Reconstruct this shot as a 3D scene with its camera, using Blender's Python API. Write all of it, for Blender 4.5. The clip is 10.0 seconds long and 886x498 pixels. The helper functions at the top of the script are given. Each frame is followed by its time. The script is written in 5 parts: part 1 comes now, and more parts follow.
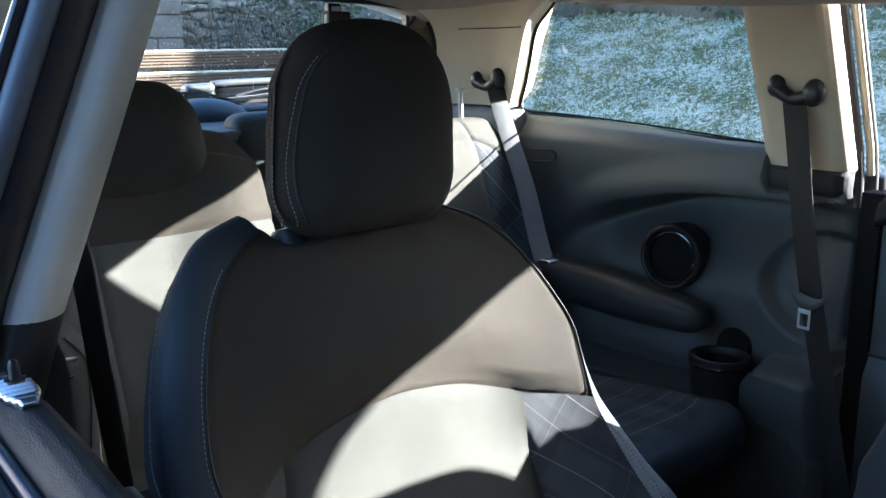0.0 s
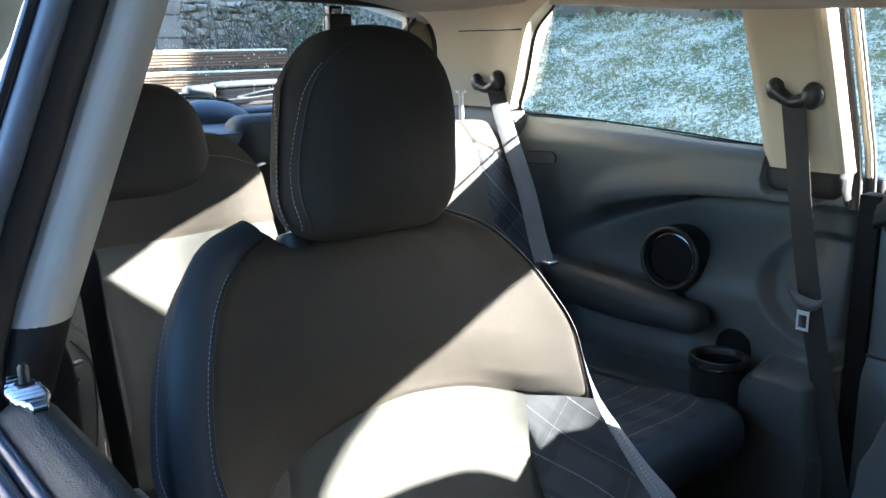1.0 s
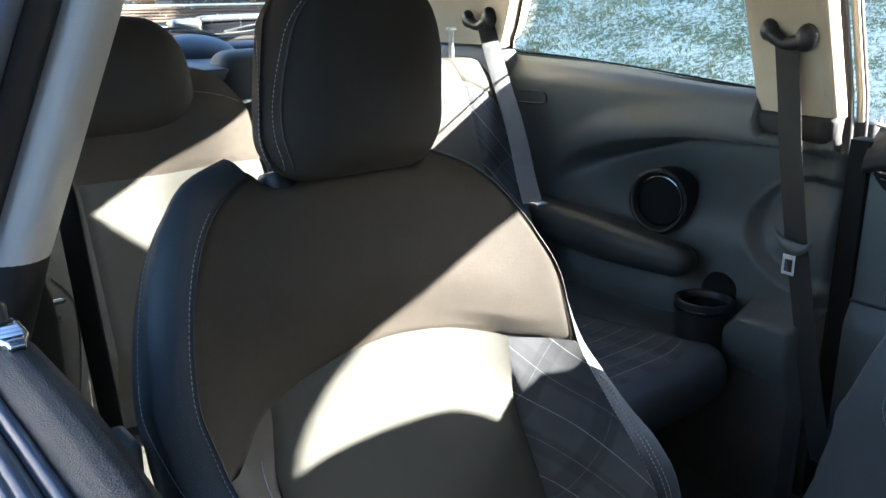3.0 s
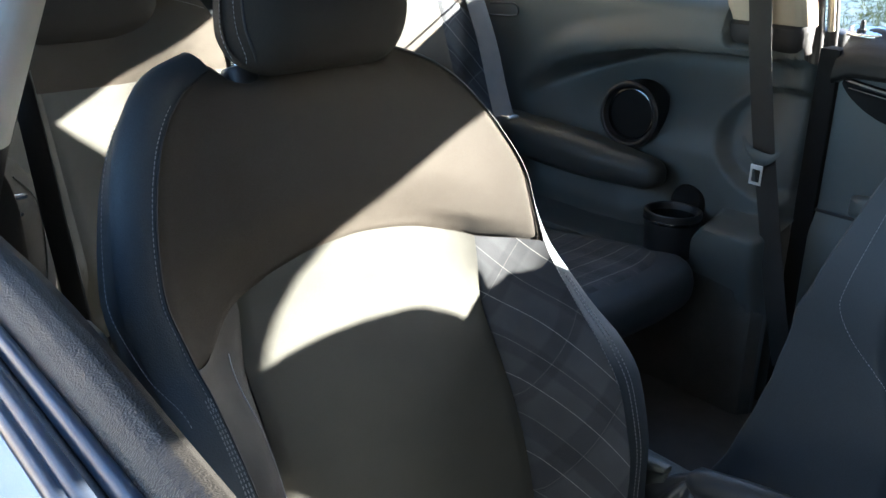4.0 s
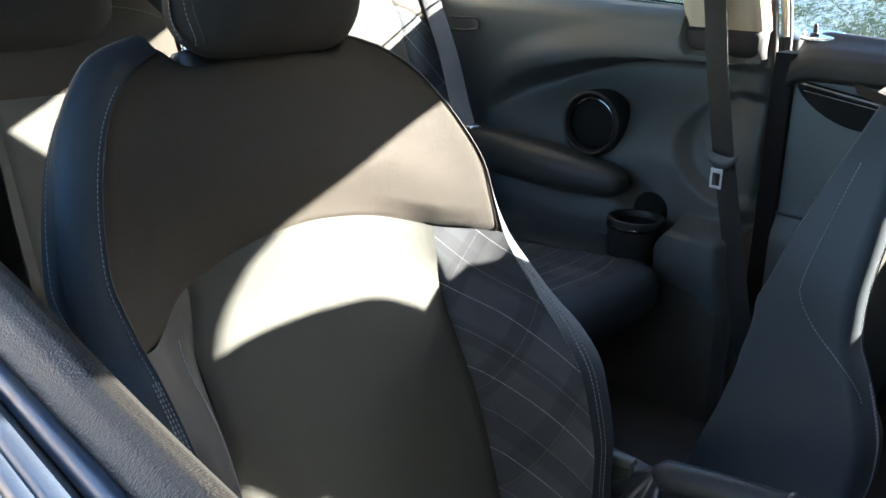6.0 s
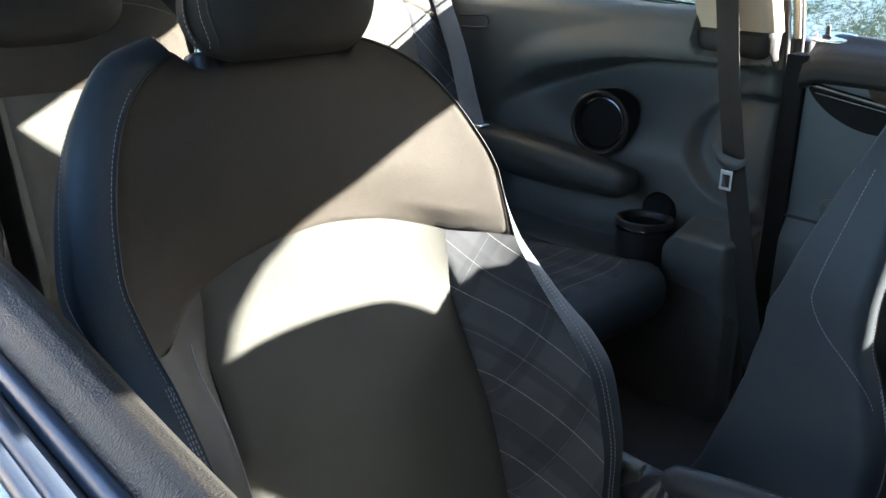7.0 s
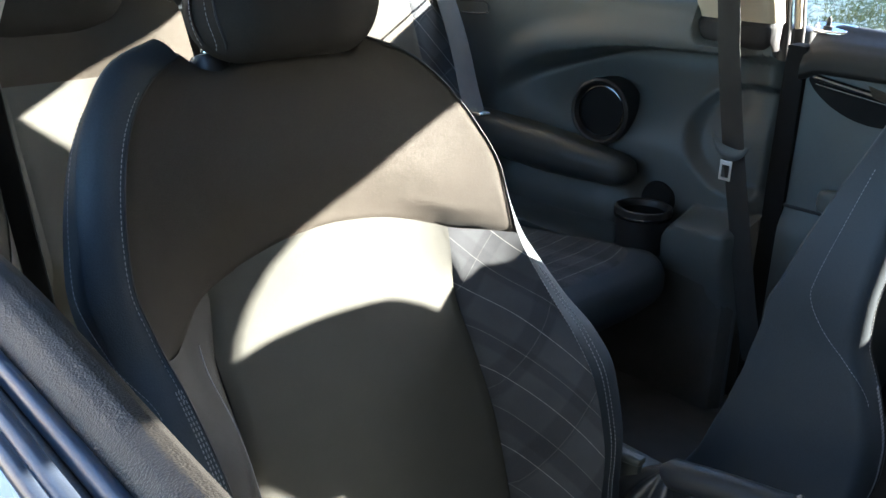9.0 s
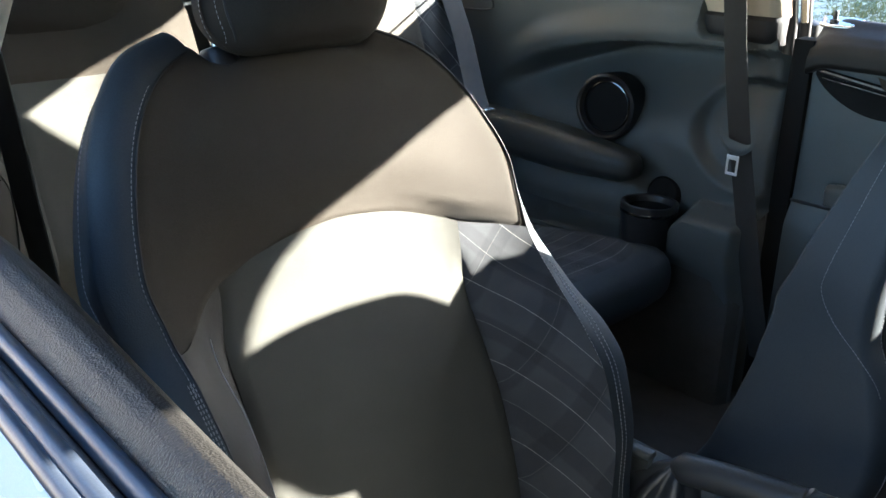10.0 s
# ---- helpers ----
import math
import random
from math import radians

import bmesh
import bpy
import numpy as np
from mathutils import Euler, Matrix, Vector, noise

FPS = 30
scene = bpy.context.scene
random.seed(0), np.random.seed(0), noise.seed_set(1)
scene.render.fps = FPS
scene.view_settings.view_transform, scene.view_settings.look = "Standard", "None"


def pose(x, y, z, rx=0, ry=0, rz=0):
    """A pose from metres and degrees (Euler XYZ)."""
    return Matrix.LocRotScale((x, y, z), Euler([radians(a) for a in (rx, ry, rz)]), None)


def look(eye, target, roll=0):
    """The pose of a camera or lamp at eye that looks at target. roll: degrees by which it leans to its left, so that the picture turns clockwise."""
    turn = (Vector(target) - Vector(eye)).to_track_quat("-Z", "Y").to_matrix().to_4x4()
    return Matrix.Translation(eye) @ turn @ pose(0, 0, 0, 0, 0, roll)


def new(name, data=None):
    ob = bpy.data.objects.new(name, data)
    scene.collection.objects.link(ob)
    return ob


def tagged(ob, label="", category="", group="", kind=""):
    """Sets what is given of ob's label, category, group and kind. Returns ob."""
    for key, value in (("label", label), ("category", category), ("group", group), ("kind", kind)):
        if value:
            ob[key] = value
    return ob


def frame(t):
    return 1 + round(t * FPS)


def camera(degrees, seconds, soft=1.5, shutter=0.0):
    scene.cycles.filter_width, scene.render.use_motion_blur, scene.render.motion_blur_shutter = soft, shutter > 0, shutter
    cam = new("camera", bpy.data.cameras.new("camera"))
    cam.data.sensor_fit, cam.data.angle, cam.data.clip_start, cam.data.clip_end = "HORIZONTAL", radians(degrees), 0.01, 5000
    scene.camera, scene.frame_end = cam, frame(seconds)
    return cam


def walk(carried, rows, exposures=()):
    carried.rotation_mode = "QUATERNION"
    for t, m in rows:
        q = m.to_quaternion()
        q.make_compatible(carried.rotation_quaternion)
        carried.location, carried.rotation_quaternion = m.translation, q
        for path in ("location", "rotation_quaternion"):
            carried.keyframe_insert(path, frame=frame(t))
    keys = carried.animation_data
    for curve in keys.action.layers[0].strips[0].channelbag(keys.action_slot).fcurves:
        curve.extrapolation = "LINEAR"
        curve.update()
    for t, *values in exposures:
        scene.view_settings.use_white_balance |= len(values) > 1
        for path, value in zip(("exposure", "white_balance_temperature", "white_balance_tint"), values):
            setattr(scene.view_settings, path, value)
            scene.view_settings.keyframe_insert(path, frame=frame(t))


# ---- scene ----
EXPOSURES = [(0.0, 3.82, 5030, 7), (0.55, 3.77, 5030, 7), (0.85, 4.46, 5160, 7), (3.0, 4.40, 5400, 8), (4.3, 4.37, 5480, 7), (10.0, 4.37, 5480, 7)]
cam = camera(52.78, 10.0)
# seconds, place, degrees turned from the car's rear towards its far side, degrees up, degrees of lean to the right
ROWS = [
    (0.0, -0.8296, -0.6747, 1.1906, 38.60, -13.32, 0.56),
    (0.5, -0.8347, -0.6718, 1.1970, 38.72, -13.36, 0.53),
    (1.0, -0.8374, -0.6780, 1.1971, 38.69, -13.37, 0.55),
    (1.5, -0.8368, -0.6792, 1.1986, 38.71, -13.41, 0.49),
    (2.0, -0.8317, -0.6757, 1.1966, 38.65, -13.50, 0.47),
    (2.5, -0.8281, -0.6770, 1.1975, 38.65, -13.72, 0.55),
    (2.8, -0.8269, -0.6812, 1.1965, 38.77, -14.57, 0.45),
    (3.0, -0.8276, -0.6772, 1.1977, 39.25, -17.27, -0.19),
    (3.2, -0.8258, -0.6738, 1.1971, 39.40, -19.75, -0.50),
    (4.3, -0.8321, -0.7032, 1.1466, 41.44, -21.80, -0.45),
    (4.5, -0.8360, -0.7074, 1.1315, 42.31, -20.52, -0.54),
    (5.0, -0.8264, -0.7269, 1.1143, 42.71, -19.34, -0.27),
    (5.2, -0.8282, -0.7252, 1.1163, 42.88, -19.43, -0.42),
    (6.5, -0.8184, -0.6990, 1.1191, 42.84, -19.45, -0.29),
    (7.0, -0.8239, -0.6974, 1.1275, 42.63, -19.90, -0.76),
    (7.5, -0.8283, -0.6933, 1.1441, 42.61, -20.68, -0.94),
    (8.0, -0.8348, -0.6876, 1.1527, 42.66, -21.18, -0.89),
    (8.5, -0.8330, -0.6874, 1.1544, 42.87, -21.52, -1.05),
    (9.0, -0.8303, -0.6908, 1.1526, 42.97, -21.46, -1.04),
    (9.5, -0.8292, -0.6911, 1.1528, 42.90, -21.53, -1.01),
    (10.0, -0.8363, -0.6838, 1.1454, 42.90, -21.48, -0.77),
]
walk(cam, [(t, pose(x, y, z, 90 + up, 0, -turn) @ pose(0, 0, 0, 0, 0, -lean)) for t, x, y, z, turn, up, lean in ROWS], EXPOSURES)

# ---- light ----
SUN = Vector((0.829, -0.4224, 0.3665)).normalized()
world = bpy.data.worlds.new("sky")
scene.world = world
world.use_nodes = True
wt = world.node_tree
sky = wt.nodes.new("ShaderNodeTexSky")
sky.sky_type, sky.sun_disc = "NISHITA", False
sky.sun_elevation, sky.sun_rotation = math.asin(SUN.z), math.atan2(SUN.x, SUN.y)
wt.links.new(sky.outputs[0], wt.nodes["Background"].inputs[0])
wt.nodes["Background"].inputs[1].default_value = 0.066
lamp = bpy.data.lights.new("sun", "SUN")
lamp.energy, lamp.angle, lamp.color = 5.0, radians(0.5), (1.0, 0.86, 0.67)
new("sun", lamp).matrix_world = look(SUN * 30, (0, 0, 0))


# ---- materials ----
def node(nt, kind, **values):
    n = nt.nodes.new("ShaderNode" + kind)
    for key, value in values.items():
        n.inputs[key].default_value = value
    return n


def surface(name, col, col2=None, rough=0.6, metal=0.0, scale=8.0, grain=900.0, bump=0.15, coat=0.0, spec=0.5, sheen=0.0, dirt=0.25):
    """A painted, moulded or woven surface: two colours in soft patches, fine grain in colour and relief."""
    m = bpy.data.materials.new(name)
    m.use_nodes = True
    nt = m.node_tree
    b = nt.nodes["Principled BSDF"]
    col2 = col2 or tuple(c * 0.72 for c in col)
    co = nt.nodes.new("ShaderNodeTexCoord")
    big = node(nt, "TexNoise", Scale=scale, Detail=4.0, Roughness=0.6)
    fine = node(nt, "TexNoise", Scale=grain, Detail=2.0)
    for n in (big, fine):
        nt.links.new(co.outputs["Object"], n.inputs["Vector"])
    ramp = node(nt, "MapRange")
    ramp.inputs[1].default_value, ramp.inputs[2].default_value = 0.35, 0.7
    nt.links.new(big.outputs["Fac"], ramp.inputs[0])
    mix = nt.nodes.new("ShaderNodeMix")
    mix.data_type = "RGBA"
    mix.inputs[6].default_value, mix.inputs[7].default_value = (*col, 1), (*col2, 1)
    nt.links.new(ramp.outputs[0], mix.inputs[0])
    mul = nt.nodes.new("ShaderNodeMix")
    mul.data_type, mul.blend_type = "RGBA", "OVERLAY"
    mul.inputs[0].default_value = dirt
    nt.links.new(mix.outputs[2], mul.inputs[6])
    nt.links.new(fine.outputs["Fac"], mul.inputs[7])
    nt.links.new(mul.outputs[2], b.inputs["Base Color"])
    rr = node(nt, "MapRange")
    rr.inputs[3].default_value, rr.inputs[4].default_value = rough - 0.08, min(1.0, rough + 0.1)
    nt.links.new(big.outputs["Fac"], rr.inputs[0])
    nt.links.new(rr.outputs[0], b.inputs["Roughness"])
    b.inputs["Metallic"].default_value = metal
    b.inputs["Coat Weight"].default_value = coat
    b.inputs["Specular IOR Level"].default_value = spec
    b.inputs["Sheen Weight"].default_value = sheen
    if bump:
        bp = node(nt, "Bump", Strength=bump, Distance=0.002)
        nt.links.new(fine.outputs["Fac"], bp.inputs["Height"])
        nt.links.new(bp.outputs[0], b.inputs["Normal"])
    return m


def tartan(name, col, line, repeat=0.10, phase=0.075, bold=1.0):
    """Woven check laid at 45 degrees, in metres of the cloth's own lengths (UV): soft dark bands, bold and faint pale threads."""
    m = surface(name, col, rough=0.85, scale=12, grain=1400, bump=0.4, sheen=0.05)
    nt = m.node_tree
    b = nt.nodes["Principled BSDF"]
    base = b.inputs["Base Color"].links[0].from_socket
    uv = nt.nodes.new("ShaderNodeUVMap")
    uv.uv_map = "cloth"
    sep = nt.nodes.new("ShaderNodeSeparateXYZ")
    nt.links.new(uv.outputs[0], sep.inputs[0])

    def math_node(op, a, bb=None):
        n = nt.nodes.new("ShaderNodeMath")
        n.operation = op
        for i, v in enumerate((a, bb)):
            if v is None:
                continue
            if isinstance(v, (int, float)):
                n.inputs[i].default_value = v
            else:
                nt.links.new(v, n.inputs[i])
        return n.outputs[0]

    p = math_node("ADD", sep.outputs[0], sep.outputs[1])
    q = math_node("SUBTRACT", sep.outputs[0], sep.outputs[1])
    out = base
    soft = node(nt, "TexNoise", Scale=260.0, Detail=2.0)
    nt.links.new(uv.outputs[0], soft.inputs["Vector"])

    def near(axis, per, off, wide, edge):
        """1 on stripes of half-width wide that repeat every per metres, with a soft edge."""
        f = math_node("FRACT", math_node("DIVIDE", math_node("ADD", axis, 10.0 * per - off + per / 2), per))
        gap = math_node("MULTIPLY", math_node("ABSOLUTE", math_node("SUBTRACT", f, 0.5)), per)
        r = node(nt, "MapRange")
        r.inputs[1].default_value, r.inputs[2].default_value = wide + edge, wide
        nt.links.new(gap, r.inputs[0])
        return r.outputs[0]

    for axis, off, wide, deep in ((p, phase + repeat * 0.25, repeat * 0.13, 0.7), (q, phase + repeat * 0.1, repeat * 0.16, 0.75)):
        dark = nt.nodes.new("ShaderNodeMix")
        dark.data_type, dark.blend_type = "RGBA", "MULTIPLY"
        dark.inputs[7].default_value = (0.55, 0.56, 0.6, 1)
        nt.links.new(math_node("MULTIPLY", near(axis, repeat * 1.1, off, wide, repeat * 0.05), deep), dark.inputs[0])
        nt.links.new(out, dark.inputs[6])
        out = dark.outputs[2]
    for axis, per, off, strength in ((p, repeat, phase, 0.30), (p, repeat, phase + repeat / 2, 0.13), (q, repeat * 1.2, -phase * 1.6, 0.07)):
        pale = nt.nodes.new("ShaderNodeMix")
        pale.data_type = "RGBA"
        pale.inputs[7].default_value = (*line, 1)
        woven = math_node("MULTIPLY", near(axis, per, off, 0.0004 * bold, 0.0006), math_node("MULTIPLY", soft.outputs["Fac"], 2.0 * strength * bold))
        nt.links.new(woven, pale.inputs[0])
        nt.links.new(out, pale.inputs[6])
        out = pale.outputs[2]
    nt.links.new(out, b.inputs["Base Color"])
    return m


def glass(name, tint=(0.93, 0.97, 0.95)):
    m = bpy.data.materials.new(name)
    m.use_nodes = True
    nt = m.node_tree
    nt.nodes.remove(nt.nodes["Principled BSDF"])
    tr, gl, mx = nt.nodes.new("ShaderNodeBsdfTransparent"), nt.nodes.new("ShaderNodeBsdfGlossy"), nt.nodes.new("ShaderNodeMixShader")
    lw = node(nt, "LayerWeight")
    power = nt.nodes.new("ShaderNodeMath")
    power.operation = "POWER"
    power.inputs[1].default_value = 4.0
    nt.links.new(lw.outputs["Facing"], power.inputs[0])
    fr = nt.nodes.new("ShaderNodeMath")
    fr.operation = "MULTIPLY_ADD"
    fr.inputs[1].default_value, fr.inputs[2].default_value = 0.9, 0.045
    nt.links.new(power.outputs[0], fr.inputs[0])
    tr.inputs[0].default_value = (*tint, 1)
    gl.inputs["Roughness"].default_value = 0.02
    nt.links.new(fr.outputs[0], mx.inputs[0])
    nt.links.new(tr.outputs[0], mx.inputs[1])
    nt.links.new(gl.outputs[0], mx.inputs[2])
    nt.links.new(mx.outputs[0], nt.nodes["Material Output"].inputs[0])
    return m


M = dict(
    cloth=surface("seat_cloth", (0.0365, 0.0292, 0.020), (0.0315, 0.025, 0.017), rough=0.78, scale=6, grain=1700, bump=0.5, spec=0.3, dirt=0.9),
    # seat cloth again, darkened to put the headrests' deep shade into its colour
    shaded_cloth=surface("shaded_headrest_cloth", (0.026, 0.0215, 0.0165), (0.022, 0.0182, 0.0138), rough=0.8, scale=6, grain=1700, bump=0.5, spec=0.3, dirt=0.9),
    rear_cloth=surface("rear_cloth", (0.052, 0.047, 0.037), (0.045, 0.041, 0.033), rough=0.8, scale=7, grain=1500, bump=0.4, spec=0.3),
    panel=surface("centre_cloth", (0.072, 0.0705, 0.06), (0.062, 0.061, 0.052), rough=0.85, scale=9, grain=1800, bump=0.35, spec=0.3),
    leather=surface("side_leatherette", (0.038, 0.046, 0.053), (0.033, 0.041, 0.047), rough=0.6, scale=7, grain=800, bump=0.2, spec=0.28),
    plaid=tartan("tartan_cloth", (0.039, 0.042, 0.047), (0.44, 0.42, 0.40)),
    plaid_rear=tartan("rear_tartan_cloth", (0.050, 0.055, 0.061), (0.46, 0.44, 0.42), repeat=0.11, bold=1.7),
    side_cloth=surface("side_cushion_cloth", (0.045, 0.040, 0.033), (0.038, 0.034, 0.028), rough=0.6, scale=25, grain=900, bump=0.4, spec=0.35),
    dark_thread=surface("brown_thread", (0.05, 0.042, 0.032), rough=0.8, grain=2000, bump=0.0),
    thread=surface("thread", (0.3, 0.3, 0.315), rough=0.7, grain=2000, bump=0.0),
    piping=surface("dark_piping", (0.012, 0.012, 0.012), rough=0.6, bump=0.0),
    hard=surface("moulded_trim", (0.0695, 0.077, 0.0748), (0.0605, 0.067, 0.0655), rough=0.42, scale=5, grain=1300, bump=0.25),
    pad=surface("door_pad", (0.009, 0.008, 0.0068), (0.0075, 0.0067, 0.0057), rough=0.48, scale=5, grain=800, bump=0.5, spec=0.32),
    black=surface("black_plastic", (0.014, 0.014, 0.015), rough=0.4, grain=1200, bump=0.12),
    lever=surface("soft_black_leather", (0.034, 0.037, 0.040), (0.026, 0.028, 0.031), rough=0.36, scale=20, grain=800, bump=0.25),
    satin=surface("satin_moulding", (0.035, 0.044, 0.062), (0.03, 0.038, 0.054), rough=0.55, scale=6, grain=1300, bump=0.08, spec=0.35),
    arm=surface("soft_armrest", (0.030, 0.033, 0.032), (0.025, 0.028, 0.027), rough=0.45, scale=6, grain=1000, bump=0.25),
    matte=surface("matte_black", (0.01, 0.01, 0.01), rough=0.85, grain=900, bump=0.1, spec=0.15),
    tongue=surface("polished_tongue", (0.8, 0.8, 0.79), rough=0.38, metal=0.55, bump=0.0, scale=60),
    gloss=surface("gloss_black", (0.008, 0.008, 0.009), rough=0.16, bump=0.0, coat=0.6),
    # rubber seal with the reflected sky's blue put into its base colour
    strip=surface("window_seal", (0.03, 0.038, 0.055), rough=0.32, scale=20, grain=600, bump=0.05, spec=0.55),
    cap=surface("matte_cap", (0.024, 0.022, 0.022), (0.02, 0.0185, 0.0185), rough=0.6, scale=9, grain=1100, bump=0.2, spec=0.35),
    rubber=surface("rubber_seal", (0.03, 0.0265, 0.025), rough=0.5, scale=20, grain=600, bump=0.2),
    cream=surface("cream_trim", (0.5, 0.425, 0.31), (0.46, 0.39, 0.285), rough=0.72, scale=5, grain=1500, bump=0.2, dirt=0.15),
    lining=surface("headliner_cloth", (0.45, 0.40, 0.325), (0.41, 0.365, 0.295), rough=0.9, scale=5, grain=1700, bump=0.3, dirt=0.2),
    # cream trim of the near pillar, the cool tone of its shade mixed in
    grey=surface("shaded_cream_trim", (0.6, 0.58, 0.535), (0.55, 0.53, 0.49), rough=0.6, scale=5, grain=1500, bump=0.15, dirt=0.12),
    belt=surface("belt_webbing", (0.019, 0.017, 0.0145), (0.016, 0.0145, 0.012), rough=0.8, scale=30, grain=1500, bump=0.4),
    belt_grey=surface("grey_webbing", (0.075, 0.076, 0.078), (0.066, 0.067, 0.069), rough=0.75, scale=30, grain=1500, bump=0.4),
    steel=surface("bright_steel", (0.72, 0.72, 0.73), rough=0.2, metal=1.0, bump=0.0, scale=40),
    white_plastic=surface("pale_plastic", (0.6, 0.6, 0.58), rough=0.4, bump=0.0),
    carpet=surface("carpet", (0.075, 0.073, 0.068), (0.055, 0.054, 0.05), rough=0.95, scale=14, grain=500, bump=0.8),
    paint=surface("white_paint", (0.75, 0.77, 0.8), (0.72, 0.74, 0.77), rough=0.25, scale=3, bump=0.0, coat=0.8),
    navy=surface("pillar_gloss", (0.13, 0.145, 0.18), rough=0.5, bump=0.0, coat=0.15),
    wood=surface("ribbed_timber", (0.095, 0.062, 0.037), (0.07, 0.047, 0.03), rough=0.75, scale=9, grain=160, bump=0.3),
    frost=surface("frost", (0.70, 0.69, 0.56), rough=0.8, scale=40, grain=300, bump=0.4),
    stone=surface("stone", (0.5, 0.46, 0.38), (0.3, 0.275, 0.23), rough=0.9, scale=5, grain=60, bump=0.7),
    sky_block=surface("sky_block", (0.08, 0.073, 0.066), (0.055, 0.05, 0.045), rough=0.9, scale=5, grain=60, bump=0.7),
    pale_stone=surface("pale_block", (0.2, 0.195, 0.18), (0.15, 0.145, 0.135), rough=0.9, scale=9, grain=60, bump=0.8),
    mortar=surface("mortar", (0.3, 0.28, 0.24), rough=0.95, scale=12, grain=200, bump=0.5),
    render=surface("tan_render", (0.55, 0.4, 0.24), (0.5, 0.36, 0.21), rough=0.9, scale=4, grain=200, bump=0.4),
    # black gloss wiper plastic, the sky's reflection put into a grey base colour
    sky_sheen=surface("sky_sheen_plastic", (0.075, 0.078, 0.082), (0.06, 0.063, 0.066), rough=0.35, scale=30, grain=600, bump=0.1, coat=0.4),
    twig=surface("twig", (0.17, 0.14, 0.105), (0.11, 0.09, 0.07), rough=0.9, scale=30, bump=0.2),
    leaf=surface("ivy_leaf", (0.09, 0.12, 0.06), (0.06, 0.085, 0.04), rough=0.6, scale=6, bump=0.0),
    glass=glass("window_glass"),
)

# ---- mesh helpers ----
from mathutils.bvhtree import BVHTree

ORIGIN = {}


def thing(name, at, label, category, group="", kind=""):
    ob = new(name)
    ob.location = at
    ob.empty_display_size = 0.05
    ORIGIN[ob] = Vector(at)
    return tagged(ob, label, category, group, kind)


def part(name, bm, material, parent=None, label="", flat=False, angle=40):
    """Links a bmesh, made in world places, as one mesh under a thing or a part."""
    org = ORIGIN.get(parent, Vector())
    bmesh.ops.translate(bm, vec=-org, verts=bm.verts)
    bmesh.ops.recalc_face_normals(bm, faces=bm.faces)
    me = bpy.data.meshes.new(name)
    bm.to_mesh(me)
    bm.free()
    me.materials.append(material)
    if not flat:
        me.shade_smooth()
        me.set_sharp_from_angle(angle=radians(angle))
    ob = new(name, me)
    if parent is not None:
        ob.parent = parent
    ORIGIN[ob] = org
    if label:
        tagged(ob, label)
    return ob


def solo(name, bm, material, label, category, group="", kind="", flat=False):
    return tagged(part(name, bm, material, None, flat=flat), label, category, group, kind)


def grid(fn, nu, nv, uv=None, bm=None, wrap=False):
    """A sheet of nu x nv cells; fn(s, t) gives the place for s, t in 0..1."""
    bm = bm or bmesh.new()
    layer = bm.loops.layers.uv.get("cloth") or bm.loops.layers.uv.new("cloth") if uv else None
    n = nu if wrap else nu + 1
    rows = [[bm.verts.new(fn(i / nu, j / nv)) for i in range(n)] for j in range(nv + 1)]
    for j in range(nv):
        for i in range(nu):
            k = (i + 1) % n
            f = bm.faces.new((rows[j][i], rows[j][k], rows[j + 1][k], rows[j + 1][i]))
            if layer:
                for loop, (a, b) in zip(f.loops, ((i, j), (i + 1, j), (i + 1, j + 1), (i, j + 1))):
                    loop[layer].uv = uv(a / nu, b / nv)
    return bm


def rbox(c, size, r, seg=3, n=6, bend=None, bm=None):
    """A box with rounded edges, cut finely enough to bend."""
    bm = bm or bmesh.new()
    tmp = bmesh.new()
    bmesh.ops.create_cube(tmp, size=2.0)
    bmesh.ops.subdivide_edges(tmp, edges=tmp.edges, cuts=max(n, 2 * seg), use_grid_fill=True)
    h = Vector(size) / 2
    r = min(r, *h)
    made = {}
    for v in tmp.verts:
        p = Vector([math.copysign(min(1, abs(q)), q) for q in v.co])
        full = Vector((p.x * h.x, p.y * h.y, p.z * h.z))
        core = Vector([max(-(h[i] - r), min(h[i] - r, full[i])) for i in range(3)])
        d = full - core
        q = core + (d.normalized() * r if d.length > 1e-9 else d)
        q = bend(q) if bend else q
        made[v] = bm.verts.new(Vector(c) + q)
    for f in tmp.faces:
        bm.faces.new([made[v] for v in f.verts])
    tmp.free()
    return bm


def tube(points, r, seg=8, bm=None, cap=True):
    """A round bar along points; r: one radius or one for each point."""
    bm = bm or bmesh.new()
    pts = [Vector(p) for p in points]
    rings, up = [], None
    for i, p in enumerate(pts):
        d = (pts[min(i + 1, len(pts) - 1)] - pts[max(i - 1, 0)]).normalized()
        if up is None:
            up = Vector((0, 0, 1)) if abs(d.z) < 0.9 else Vector((1, 0, 0))
        a = d.cross(up).normalized()
        up = a.cross(d).normalized()
        rad = r[i] if isinstance(r, (list, tuple)) else r
        rings.append([bm.verts.new(p + (a * math.cos(w) + up * math.sin(w)) * rad) for w in (2 * math.pi * k / seg for k in range(seg))])
    for ra, rb in zip(rings, rings[1:]):
        for k in range(seg):
            bm.faces.new((ra[k], ra[(k + 1) % seg], rb[(k + 1) % seg], rb[k]))
    if cap:
        bm.faces.new(rings[0][::-1])
        bm.faces.new(rings[-1])
    return bm


